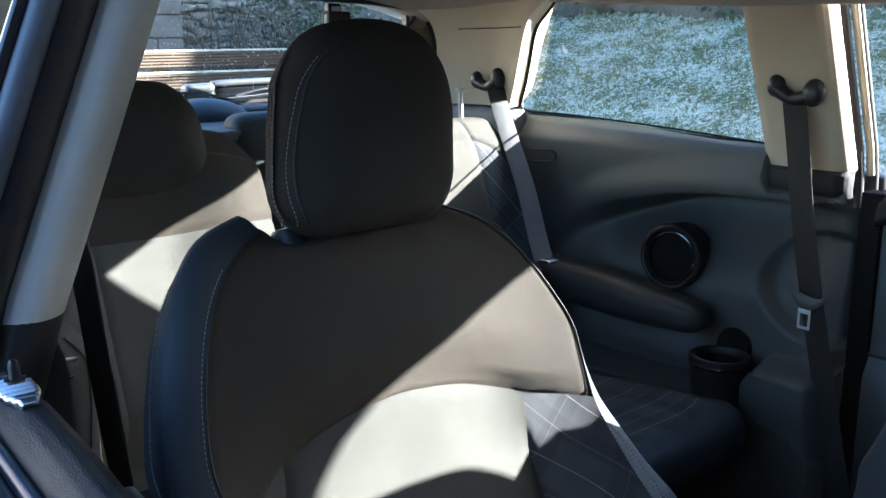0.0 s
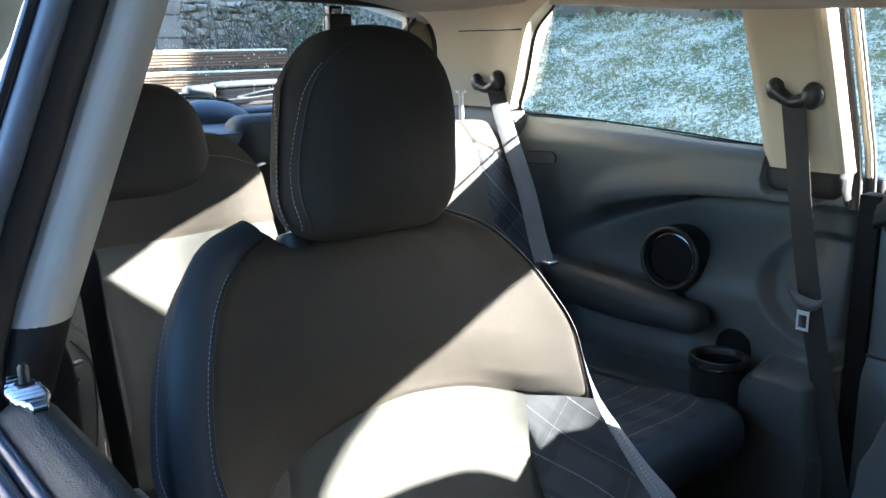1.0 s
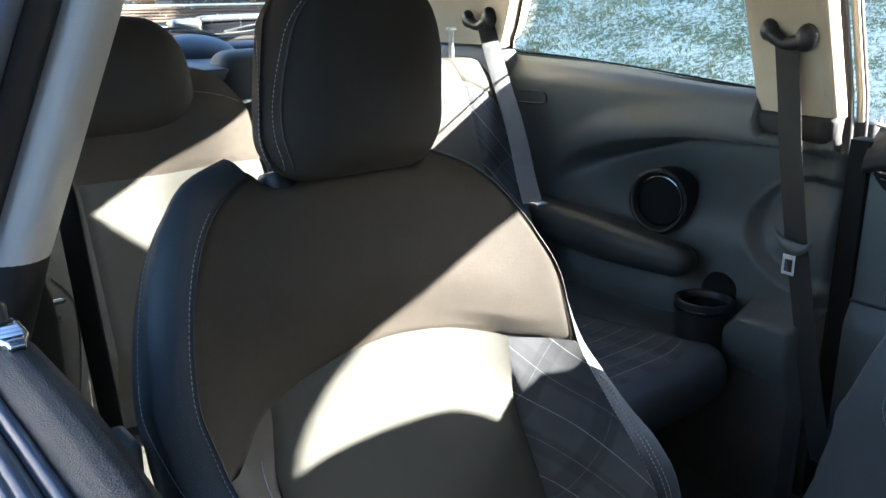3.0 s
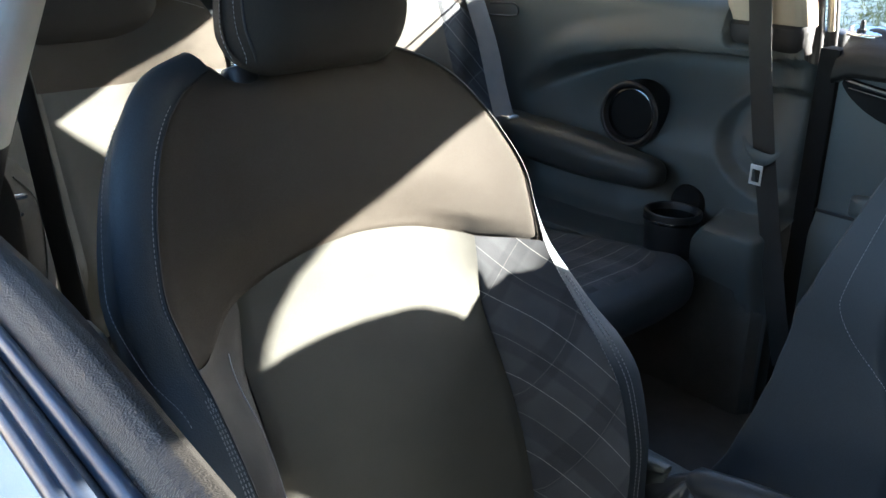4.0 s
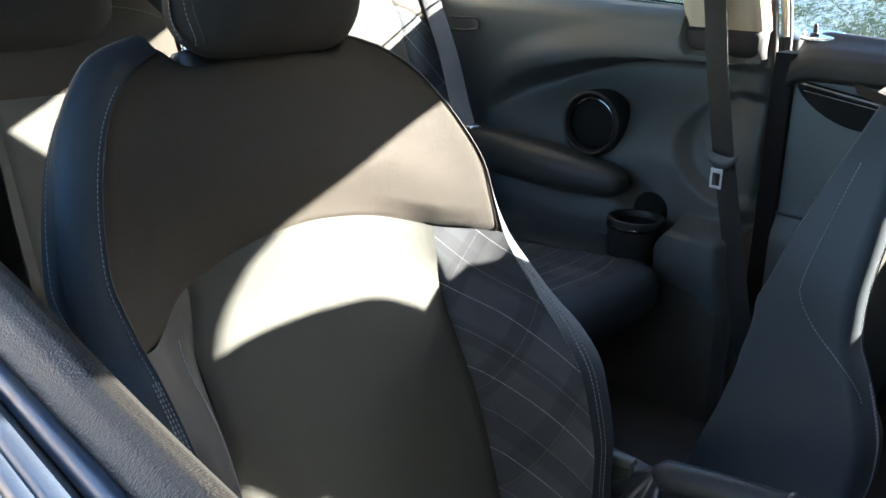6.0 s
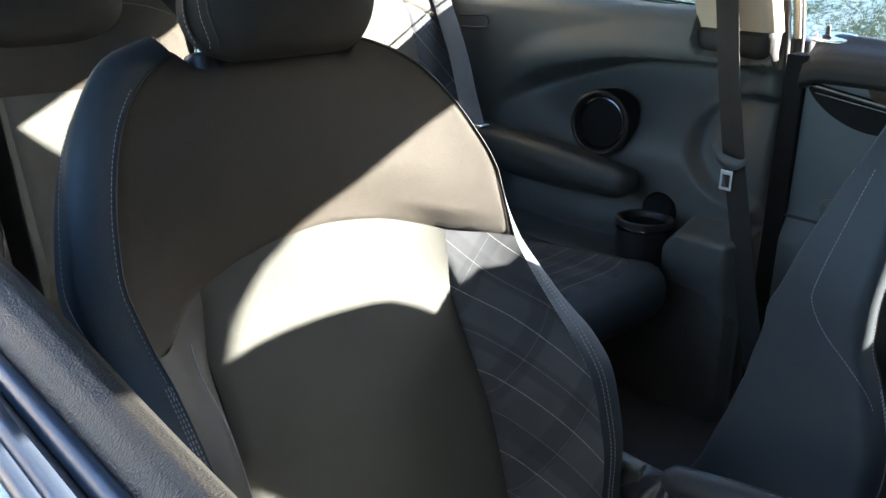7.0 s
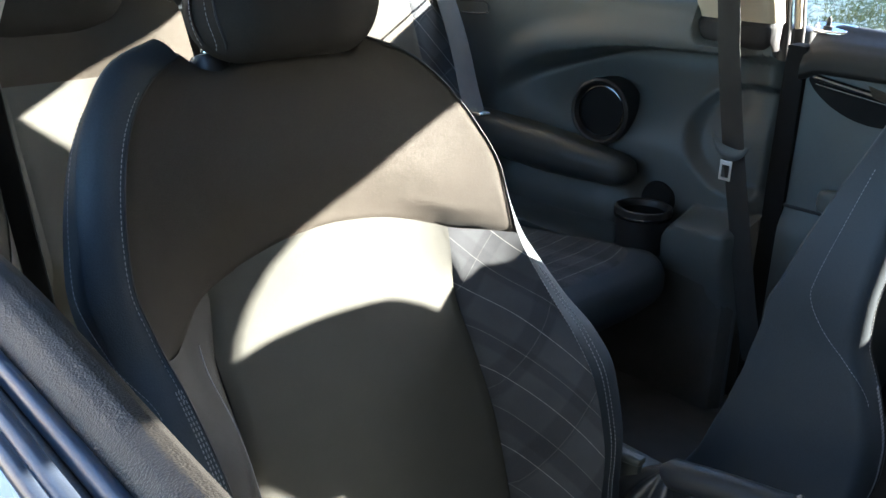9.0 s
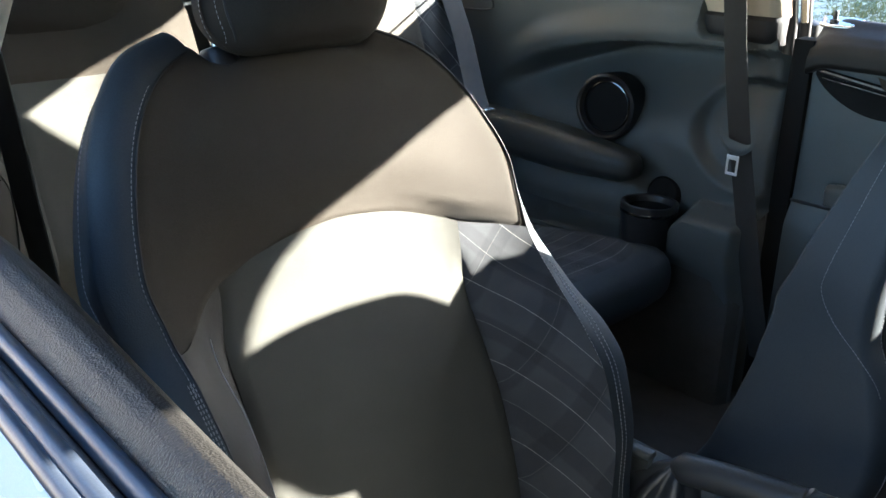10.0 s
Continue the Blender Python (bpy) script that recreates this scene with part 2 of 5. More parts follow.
def lathe(profile, at, axis, seg=48, bm=None):
    """Turns a profile of (radius, along) about an axis through at."""
    turn = Vector(axis).to_track_quat("Z", "Y").to_matrix()
    bm = bm or bmesh.new()
    rows = [[bm.verts.new(Vector(at) + turn @ Vector((r * math.cos(w), r * math.sin(w), a))) for w in (2 * math.pi * k / seg for k in range(seg))] for r, a in profile]
    for ra, rb in zip(rows, rows[1:]):
        for k in range(seg):
            bm.faces.new((ra[k], ra[(k + 1) % seg], rb[(k + 1) % seg], rb[k]))
    return bm


def strap(points, side, width, thick=0.0015, bm=None):
    """A flat band along points; side: the way of its width at each point."""
    bm = bm or bmesh.new()
    pts = [Vector(p) for p in points]
    sides = [Vector(s).normalized() for s in side] if isinstance(side[0], (tuple, Vector)) else [Vector(side).normalized()] * len(pts)
    rings = []
    for i, p in enumerate(pts):
        d = (pts[min(i + 1, len(pts) - 1)] - pts[max(i - 1, 0)]).normalized()
        n = d.cross(sides[i]).normalized() * thick / 2
        s = sides[i] * width / 2
        rings.append([bm.verts.new(p + q) for q in (s + n, s * 0.94 + n * 1.6, -s * 0.94 + n * 1.6, -s + n, -s - n, -s * 0.94 - n * 1.6, s * 0.94 - n * 1.6, s - n)])
    for ra, rb in zip(rings, rings[1:]):
        for k in range(8):
            bm.faces.new((ra[k], ra[(k + 1) % 8], rb[(k + 1) % 8], rb[k]))
    bm.faces.new(rings[0][::-1])
    bm.faces.new(rings[-1])
    return bm


def spline(points, n):
    """n points evenly along a smooth curve through the given ones."""
    p = [Vector(q) for q in points]
    p = [2 * p[0] - p[1], *p, 2 * p[-1] - p[-2]]
    out = []
    for i in range(1, len(p) - 2):
        for k in range(24):
            t = k / 24
            out.append(0.5 * (2 * p[i] + (p[i + 1] - p[i - 1]) * t + (2 * p[i - 1] - 5 * p[i] + 4 * p[i + 1] - p[i + 2]) * t * t + (3 * p[i] - p[i - 1] - 3 * p[i + 1] + p[i + 2]) * t ** 3))
    out.append(p[-2])
    return even(out, n)


def even(out, n):
    run = [0.0]
    for a, b in zip(out, out[1:]):
        run.append(run[-1] + (b - a).length)
    res, j = [], 0
    for k in range(n):
        want = run[-1] * k / (n - 1)
        while j < len(run) - 2 and run[j + 1] < want:
            j += 1
        f = (want - run[j]) / max(1e-9, run[j + 1] - run[j])
        res.append(out[j].lerp(out[j + 1], max(0, min(1, f))))
    return res


def stitches(points, pitch=0.0047, length=0.0030, r=0.00042, bm=None):
    """A row of separate short threads along points."""
    bm = bm or bmesh.new()
    total = sum((b - a).length for a, b in zip(points, points[1:]))
    n = max(2, int(total / pitch))
    pts = even(points, n * 6 + 1)
    step = total / (n * 6)
    half = max(1, round(length / step / 2))
    for k in range(n):
        i = k * 6 + 3
        a, b = pts[max(0, i - half)], pts[min(len(pts) - 1, i + half)]
        tube([a, (a + b) / 2, b], [r * 0.6, r, r * 0.6], 5, bm)
    return bm


def smooth(a, b, x):
    t = max(0.0, min(1.0, (x - a) / (b - a)))
    return t * t * (3 - 2 * t)


def curve(table, x):
    """Smooth value through (x, y) pairs, with no overshoot."""
    n = len(table)
    if x <= table[0][0]:
        return table[0][1]
    if x >= table[-1][0]:
        return table[-1][1]
    i = next(k for k in range(n - 1) if x <= table[k + 1][0])

    def rise(k):
        return (table[k + 1][1] - table[k][1]) / (table[k + 1][0] - table[k][0])

    def slope(k):
        if k == 0 or k == n - 1:
            return rise(0 if k == 0 else n - 2)
        a, b = rise(k - 1), rise(k)
        return 0.0 if a * b <= 0 else 2 * a * b / (a + b)
    h = table[i + 1][0] - table[i][0]
    t = (x - table[i][0]) / h
    a, b = table[i][1], table[i + 1][1]
    return a * (1 + 2 * t) * (1 - t) ** 2 + b * t * t * (3 - 2 * t) + h * (slope(i) * t * (1 - t) ** 2 - slope(i + 1) * t * t * (1 - t))


# ---- outside: ground, bank, fence, wall ----
def hill(x, y):
    """Height of the land: a flat yard, a bank that climbs beyond the far side."""
    edge = 2.1 + 0.25 * math.sin(y * 0.5)
    up = max(0.0, x - edge)
    bank = 0.40 * up - 0.012 * up * up if up < 8 else 0.40 * 8 - 0.012 * 64 + (up - 8) * 0.1
    bank *= smooth(edge, edge + 1.2, x)
    return bank + 0.035 * noise.noise((x * 1.1, y * 1.1, 0)) * smooth(1.5, 3, x) + 0.02 * noise.noise((x * 4, y * 4, 3)) * smooth(2, 3, x)


def land():
    bm = bmesh.new()
    xs = [-400, -120, -40, -15, -8, -4, -2, 0, 1, 1.6] + [1.8 + 0.09 * i for i in range(110)] + [12, 14, 18, 25, 40, 120, 400]
    ys = [-400, -120, -40, -15, -9, -6, -4] + [-3 + 0.12 * i for i in range(105)] + [10, 11, 13, 16, 20, 40, 120, 400]
    rows = [[bm.verts.new((x, y, hill(x, y))) for x in xs] for y in ys]
    for a, b in zip(rows, rows[1:]):
        for i in range(len(xs) - 1):
            bm.faces.new((a[i], a[i + 1], b[i + 1], b[i]))
    return bm


def ground_material():
    m = surface("frosted_turf", (0.12, 0.14, 0.06), (0.16, 0.165, 0.08), rough=0.9, scale=5, grain=70, bump=0.6, dirt=0.6)
    nt = m.node_tree
    b = nt.nodes["Principled BSDF"]
    base = b.inputs["Base Color"].links[0].from_socket
    geo = nt.nodes.new("ShaderNodeNewGeometry")
    a = node(nt, "TexNoise", Scale=30.0, Detail=7.0, Roughness=0.7)
    c = node(nt, "TexNoise", Scale=2.0, Detail=3.0)
    for n in (a, c):
        nt.links.new(geo.outputs["Position"], n.inputs["Vector"])
    add = nt.nodes.new("ShaderNodeMath")
    add.operation = "MULTIPLY_ADD"
    add.inputs[1].default_value = 0.45
    nt.links.new(c.outputs["Fac"], add.inputs[0])
    nt.links.new(a.outputs["Fac"], add.inputs[2])
    ramp = node(nt, "MapRange")
    ramp.inputs[1].default_value, ramp.inputs[2].default_value = 0.66, 0.80
    nt.links.new(add.outputs[0], ramp.inputs[0])
    snow = nt.nodes.new("ShaderNodeMix")
    snow.data_type = "RGBA"
    snow.inputs[7].default_value = (0.68, 0.67, 0.52, 1)
    nt.links.new(ramp.outputs[0], snow.inputs[0])
    nt.links.new(base, snow.inputs[6])
    # bare gravel on the level yard
    sep = nt.nodes.new("ShaderNodeSeparateXYZ")
    nt.links.new(geo.outputs["Position"], sep.inputs[0])
    yard = node(nt, "MapRange")
    yard.inputs[1].default_value, yard.inputs[2].default_value = 1.7, 2.3
    nt.links.new(sep.outputs[0], yard.inputs[0])
    grit = node(nt, "TexVoronoi", Scale=45.0)
    nt.links.new(geo.outputs["Position"], grit.inputs["Vector"])
    gc = nt.nodes.new("ShaderNodeMix")
    gc.data_type = "RGBA"
    gc.inputs[6].default_value, gc.inputs[7].default_value = (0.07, 0.066, 0.06, 1), (0.17, 0.16, 0.145, 1)
    nt.links.new(grit.outputs["Color"], gc.inputs[0])
    both = nt.nodes.new("ShaderNodeMix")
    both.data_type = "RGBA"
    nt.links.new(yard.outputs[0], both.inputs[0])
    nt.links.new(gc.outputs[2], both.inputs[6])
    nt.links.new(snow.outputs[2], both.inputs[7])
    nt.links.new(both.outputs[2], b.inputs["Base Color"])
    bp = node(nt, "Bump", Strength=0.9, Distance=0.03)
    nt.links.new(add.outputs[0], bp.inputs["Height"])
    nt.links.new(bp.outputs[0], b.inputs["Normal"])
    return m


solo("ground", land(), ground_material(), "grassy ground and bank under patchy thin snow", "ground", kind="structure")


def tufts(count, seed, xr, yr, tall, keep):
    rnd = random.Random(seed)
    verts, faces = [], []
    while len(faces) < count:
        x, y = rnd.uniform(*xr), rnd.uniform(*yr)
        if not keep(x, y, rnd):
            continue
        z = hill(x, y)
        for _ in range(rnd.randint(3, 6)):
            w, lean = rnd.uniform(0, 2 * math.pi), rnd.uniform(0.2, 1.1)
            h, wd = tall * rnd.uniform(0.4, 1.1), rnd.uniform(0.0016, 0.004)
            bx, by = x + rnd.gauss(0, 0.02), y + rnd.gauss(0, 0.02)
            dx, dy = math.cos(w), math.sin(w)
            k = len(verts)
            verts += [(bx - dy * wd, by + dx * wd, z - 0.01), (bx + dy * wd, by - dx * wd, z - 0.01), (bx + dx * h * lean * 0.6 + dy * wd * 0.4, by + dy * h * lean * 0.6 - dx * wd * 0.4, z + h * 0.7), (bx + dx * h * lean, by + dy * h * lean, z + h * (1.0 - 0.3 * lean))]
            faces += [(k, k + 1, k + 2), (k, k + 2, k + 3)]
    me = bpy.data.meshes.new("grass")
    me.from_pydata(verts, [], faces)
    return me


grass_mat = surface("grass_blade", (0.16, 0.175, 0.06), (0.21, 0.2, 0.08), rough=0.7, scale=1.5, grain=20, bump=0.0)
for seed, mat, count, tall in ((1, grass_mat, 120000, 0.035), (2, M["frost"], 80000, 0.028)):
    me = tufts(count, seed, (1.9, 6.6), (-1.5, 7.5), tall, lambda x, y, rnd, s=seed: (noise.noise((x * 3.5, y * 3.5, 5)) > 0.0 + rnd.gauss(0, 0.3)) == (s == 1))
    me.materials.append(mat)
    tagged(new("grass" if seed == 1 else "frosted_grass", me), "short green grass blades" if seed == 1 else "grass blades white with frost", "grass", kind="stuff")
me = tufts(2500, 3, (2.0, 2.7), (-0.6, 1.6), 0.17, lambda x, y, rnd: noise.noise((x * 3, y * 3, 9)) > 0.1)
me.materials.append(surface("straw_grass", (0.3, 0.26, 0.11), (0.2, 0.22, 0.07), rough=0.75, scale=4, grain=30, bump=0.0))
tagged(new("long_grass", me), "tufts of long straw-coloured grass at the foot of the bank", "grass", kind="stuff")


def fence():
    f = thing("timber_fence", (0.9, 4.5, 0), "low fence of ribbed timber boards, half sunlit, frost on top", "fence")
    for top in (1.124, 0.999, 0.874, 0.749):
        bm = rbox((0.55, 4.5, top - 0.047), (3.0, 0.03, 0.094), 0.006, n=4)
        for i in range(5):
            rbox((0.55, 4.4835, top - 0.013 - i * 0.0175), (2.99, 0.010, 0.0105), 0.004, n=3, bm=bm)
        part("board", bm, M["wood"], f, "grooved timber board")
        part("frost", rbox((0.55, 4.498, top + 0.005), (2.98, 0.032, 0.013), 0.005, n=3), M["frost"], f, "thin white frost")
    for x in (-0.85, 1.22, 1.95):
        part("post", rbox((x, 4.56, 0.52), (0.09, 0.09, 1.2), 0.006), M["wood"], f, "square timber post")


fence()


def stone_wall():
    w = thing("stone_wall", (2.5, 7.2, 0), "rough grey stone wall overgrown with bare twigs", "wall", kind="structure")
    part("mortar", rbox((2.5, 7.45, 1.3), (9.0, 0.4, 2.6), 0.02), M["mortar"], w, "recessed mortar")
    rnd = random.Random(4)
    shapes = []
    for k in range(8):
        bm = rbox((0, 0, 0), (1, 1, 1), 0.16, seg=2, n=4, bend=lambda p: p * (1 + 0.34 * noise.noise(p * 2.6 + Vector((k * 7, 0, 0)))))
        me = bpy.data.meshes.new("stone")
        bm.to_mesh(me)
        bm.free()
        me.materials.append(M["stone"])
        me.shade_smooth()
        shapes.append(me)
    z, n = 1.0, 0
    while z < 1.85 and n < 290:
        h = rnd.uniform(0.03, 0.085)
        x = 2.05 + rnd.uniform(0, 0.1)
        while x < 4.2 and n < 290:
            l = rnd.choice((0.06, 0.09, 0.13, 0.2, 0.27)) * rnd.uniform(0.8, 1.2)
            ob = new("stone", rnd.choice(shapes))
            ob.parent = w
            ob.location = Vector((x + l / 2, 7.25 + rnd.uniform(-0.02, 0.03), z + h / 2)) - Vector((2.5, 7.2, 0))
            ob.rotation_euler = (rnd.gauss(0, 0.1), rnd.gauss(0, 0.12), rnd.gauss(0, 0.15))
            ob.scale = (l * 0.94, rnd.uniform(0.08, 0.24), h * rnd.uniform(0.9, 1.35))
            x += l
            n += 1
        z += h
    p = thing("stone_pier", (1.75, 6.0, 0), "pale sunlit block-built pier beside the wall", "pier", kind="structure")
    part("core", rbox((1.70, 6.2, 1.2), (0.54, 0.42, 2.4), 0.01), M["pale_stone"], p, "rough pale mortar")
    for r in range(14):
        for c in range(2):
            part("block", rbox(((1.555 if r % 2 else 1.615) if c == 0 else (1.825 if r % 2 else 1.885), 6.0, 0.1 + r * 0.17), ((0.21 if r % 2 else 0.33) if c == 0 else (0.32 if r % 2 else 0.2), 0.05, 0.16), 0.008, n=3), M["pale_stone"], p)


stone_wall()


def thicket():
    """Bare twigs and ivy in front of the wall."""
    rnd = random.Random(8)
    bm = bmesh.new()
    tips = []
    for k in range(230):
        x, y = rnd.choice((rnd.uniform(2.0, 5.0), rnd.gauss(2.75, 0.22), rnd.gauss(3.6, 0.25))), rnd.uniform(6.3, 7.05)
        p = Vector((x, y, rnd.uniform(0.3, 0.6)))
        d = Vector((rnd.gauss(0, 0.35), rnd.gauss(0, 0.2), 1)).normalized()
        pts = [p.copy()]
        for _ in range(6):
            d = (d + Vector((rnd.gauss(0, 0.3), rnd.gauss(0, 0.2), rnd.gauss(0.05, 0.25)))).normalized()
            p = p + d * rnd.uniform(0.12, 0.28)
            pts.append(p.copy())
            tips.append(p.copy())
        r = rnd.uniform(0.004, 0.011)
        tube(pts, [r * (1 - 0.13 * i) for i in range(7)], 4, bm, cap=False)
    t = thing("bare_shrub", (3.5, 6.7, 0.3), "tangle of bare brown shrub twigs with some ivy", "shrub", kind="stuff")
    part("twigs", bm, M["twig"], t)
    verts, faces = [], []
    for p in tips:
        for _ in range(4 if p.x > 3.0 else (1 if rnd.random() < 0.25 else 0)):
            q = p + Vector((rnd.gauss(0, 0.09), rnd.gauss(0, 0.07), rnd.gauss(0, 0.09)))
            a = Vector((rnd.gauss(0, 1), rnd.gauss(0, 1), rnd.gauss(0, 1))).normalized() * rnd.uniform(0.012, 0.03)
            b = a.cross(Vector((rnd.gauss(0, 1), rnd.gauss(0, 1), rnd.gauss(0, 1)))).normalized() * a.length * 0.7
            k = len(verts)
            verts += [q - a, q + b, q + a, q - b]
            faces.append((k, k + 1, k + 2, k + 3))
    me = bpy.data.meshes.new("leaves")
    me.from_pydata([tuple(v - Vector((3.5, 6.7, 0.3))) for v in verts], [], faces)
    me.materials.append(M["leaf"])
    ob = new("leaves", me)
    ob.parent = t


thicket()


def hedge():
    """Tall dark evergreen hedge along the top of the bank, added to shade the fence."""
    h = thing("hedge", (6.8, 6.0, 1.3), "tall dark evergreen hedge added along the bank to shade the fence", "hedge", kind="stuff")

    def core(s, t):
        a = math.pi * s
        y = -1.2 + 12.2 * t
        # height steps up here so that its shadow ends partway along the fence
        rx, rz = 0.75 + 0.2 * noise.noise((y * 0.9, 0, 1)), 2.9 * (0.9 + 0.15 * noise.noise((y * 0.7, 3, 0))) * (0.36 + 0.64 * smooth(1.72, 1.84, y)) * smooth(-1.2, -0.7, y) + 0.25
        p = Vector((6.9 - rx * math.cos(a), y, 1.2 + rz * math.sin(a)))
        return p + Vector((1, 1, 1)) * 0.18 * noise.noise(p * 2.3)
    part("branches", grid(core, 24, 90), M["twig"], h)
    rnd = random.Random(21)
    verts, faces = [], []
    for _ in range(20000):
        p = core(rnd.random() * 0.75, 0.22 + 0.78 * rnd.random()) + Vector((rnd.gauss(-0.05, 0.1), rnd.gauss(0, 0.08), rnd.gauss(0, 0.1)))
        a = Vector((rnd.gauss(0, 1), rnd.gauss(0, 1), rnd.gauss(0, 1))).normalized() * rnd.uniform(0.02, 0.055)
        b = a.cross(Vector((rnd.gauss(0, 1), rnd.gauss(0, 1), rnd.gauss(0, 1)))).normalized() * a.length * 0.6
        k = len(verts)
        verts += [tuple(q - Vector((6.8, 6.0, 1.3))) for q in (p - a, p + b, p + a, p - b)]
        faces.append((k, k + 1, k + 2, k + 3))
    me = bpy.data.meshes.new("leaves")
    me.from_pydata(verts, [], faces)
    me.materials.append(M["leaf"])
    new("leaves", me).parent = h


hedge()
bm = rbox((-2.6, 5.5, 1.6), (6.6, 0.3, 3.2), 0.01)
solo("house_wall", bm, M["render"], "tan rendered wall of a building behind the car", "wall", kind="structure")
bm = rbox((-2.6, 5.33, 1.75), (6.6, 0.05, 0.96), 0.02)
solo("white_band", bm, M["paint"], "smooth white band along the tan wall", "trim", kind="structure")

# unseen wall behind the camera, added to hold back light from the sky
bm = rbox((-2.2, -3.3, 3.5), (12.6, 0.4, 7.0), 0.02)
solo("sky_block_wall", bm, M["sky_block"], "unseen dark wall added ahead of the car to block sky light", "wall", kind="structure")

# ---- car shell ----
XS = 0.35   # seats lie this far from the car's middle
LEAN_IN = 0.41


def rail_x(z):
    """Inner face of the pillars: they lean inwards as they rise."""
    return 0.626 - (z - 0.975) * LEAN_IN


def side_x(y):
    return 0.628 - 0.035 * max(0.0, y)


def floor_pan():
    bm = rbox((0, 0.05, 0.2), (1.5, 2.7, 0.06), 0.01)
    return bm


solo("floor", floor_pan(), M["carpet"], "car floor of black carpet", "floor", kind="structure")


def headliner():
    def z(x, y):
        return 1.340 - 0.24 * x * x - 0.035 * smooth(0.55, 1.1, y) - 0.02 * smooth(-0.3, -0.8, y)

    def f(s, t):
        x, y = -0.53 + 1.06 * s, -0.74 + 1.86 * t
        edge = smooth(0.46, 0.54, abs(x)) * 0.01
        return Vector((x, y, z(x, y) - edge))
    bm = grid(f, 40, 50)
    grid(lambda s, t: f(s, t) + Vector((0, 0, 0.05)), 40, 50, bm=bm)
    return bm


solo("ceiling", headliner(), M["lining"], "cream cloth headliner of the car", "ceiling", kind="structure")
for sgn in (1, -1):
    bm = tube(spline([(sgn * 0.49, -0.74, 1.268), (sgn * 0.51, -0.4, 1.270), (sgn * 0.51, -0.2, 1.252), (sgn * 0.51, 0.05, 1.256), (sgn * 0.51, 0.3, 1.262), (sgn * 0.50, 0.75, 1.284), (sgn * 0.48, 1.1, 1.275)], 30), 0.022, 12)
    solo("roof_trim", bm, M["lining"], "cream cloth roof edge trim", "trim", kind="structure")
    bm = tube(spline([(sgn * 0.54, -0.72, 1.29), (sgn * 0.56, -0.4, 1.305), (sgn * 0.56, 0.3, 1.31), (sgn * 0.55, 0.8, 1.312), (sgn * 0.52, 1.15, 1.30)], 30), 0.034, 10)
    solo("roof_rail", bm, M["navy"], "dark painted roof rail of the car", "trim", kind="structure")
    # windscreen pillar
    bm = tube(spline([(sgn * 0.55, -0.71, 1.275), (sgn * 0.60, -0.79, 1.14), (sgn * 0.65, -0.89, 0.98), (sgn * 0.69, -0.96, 0.9)], 14), 0.036, 12)
    # extra bars out of view, added to shape the sun's edge on the seat
    if sgn > 0:
        tube(spline([(0.555, -0.655, 1.28), (0.605, -0.72, 1.16), (0.655, -0.83, 1.0), (0.695, -0.91, 0.9)], 14), 0.034, 12, bm)
        tube(spline([(0.525, -0.48, 1.30), (0.53, -0.552, 1.255), (0.54, -0.60, 1.205), (0.57, -0.665, 1.15), (0.62, -0.76, 1.05)], 16), 0.03, 12, bm)
    solo("front_pillar", bm, M["navy"], "unseen dark windscreen pillar, far one thickened to cut the sun", "trim", kind="structure")
# unseen header, deep on the far side for shade, raised nearer to admit sun
bm = rbox((0, -0.765, 1.225), (1.06, 0.035, 0.2), 0.016, seg=3, n=24, bend=lambda p: p + Vector((0, 0.2 * p.x * p.x - 0.1 * p.z, -0.03 * p.x * p.x + (0.1 - p.z) * 0.82 * smooth(0.34, 0.18, p.x))))
solo("windscreen_header", bm, M["lining"], "unseen cream trim over the windscreen, shaped to cut the sun", "trim", kind="structure")


def roof():
    def f(s, t):
        x, y = -0.62 + 1.24 * s, -0.8 + 2.03 * t
        return Vector((x, y, 1.43 - 0.26 * x * x - 0.1 * smooth(0.6, 1.25, y) - 0.06 * smooth(-0.3, -0.8, y)))
    bm = grid(f, 20, 24)
    grid(lambda s, t: f(s, t) - Vector((0, 0, 0.012)), 20, 24, bm=bm)
    return bm


solo("roof", roof(), M["paint"], "white painted car roof", "roof", kind="structure")
bm = rbox((0, -1.1, 0.62), (1.42, 0.5, 0.5), 0.12, bend=lambda p: p + Vector((0, 0, 0.03 * math.cos(p.x * 2))))
solo("dashboard", bm, M["black"], "black moulded dashboard across the front", "dashboard", kind="structure")


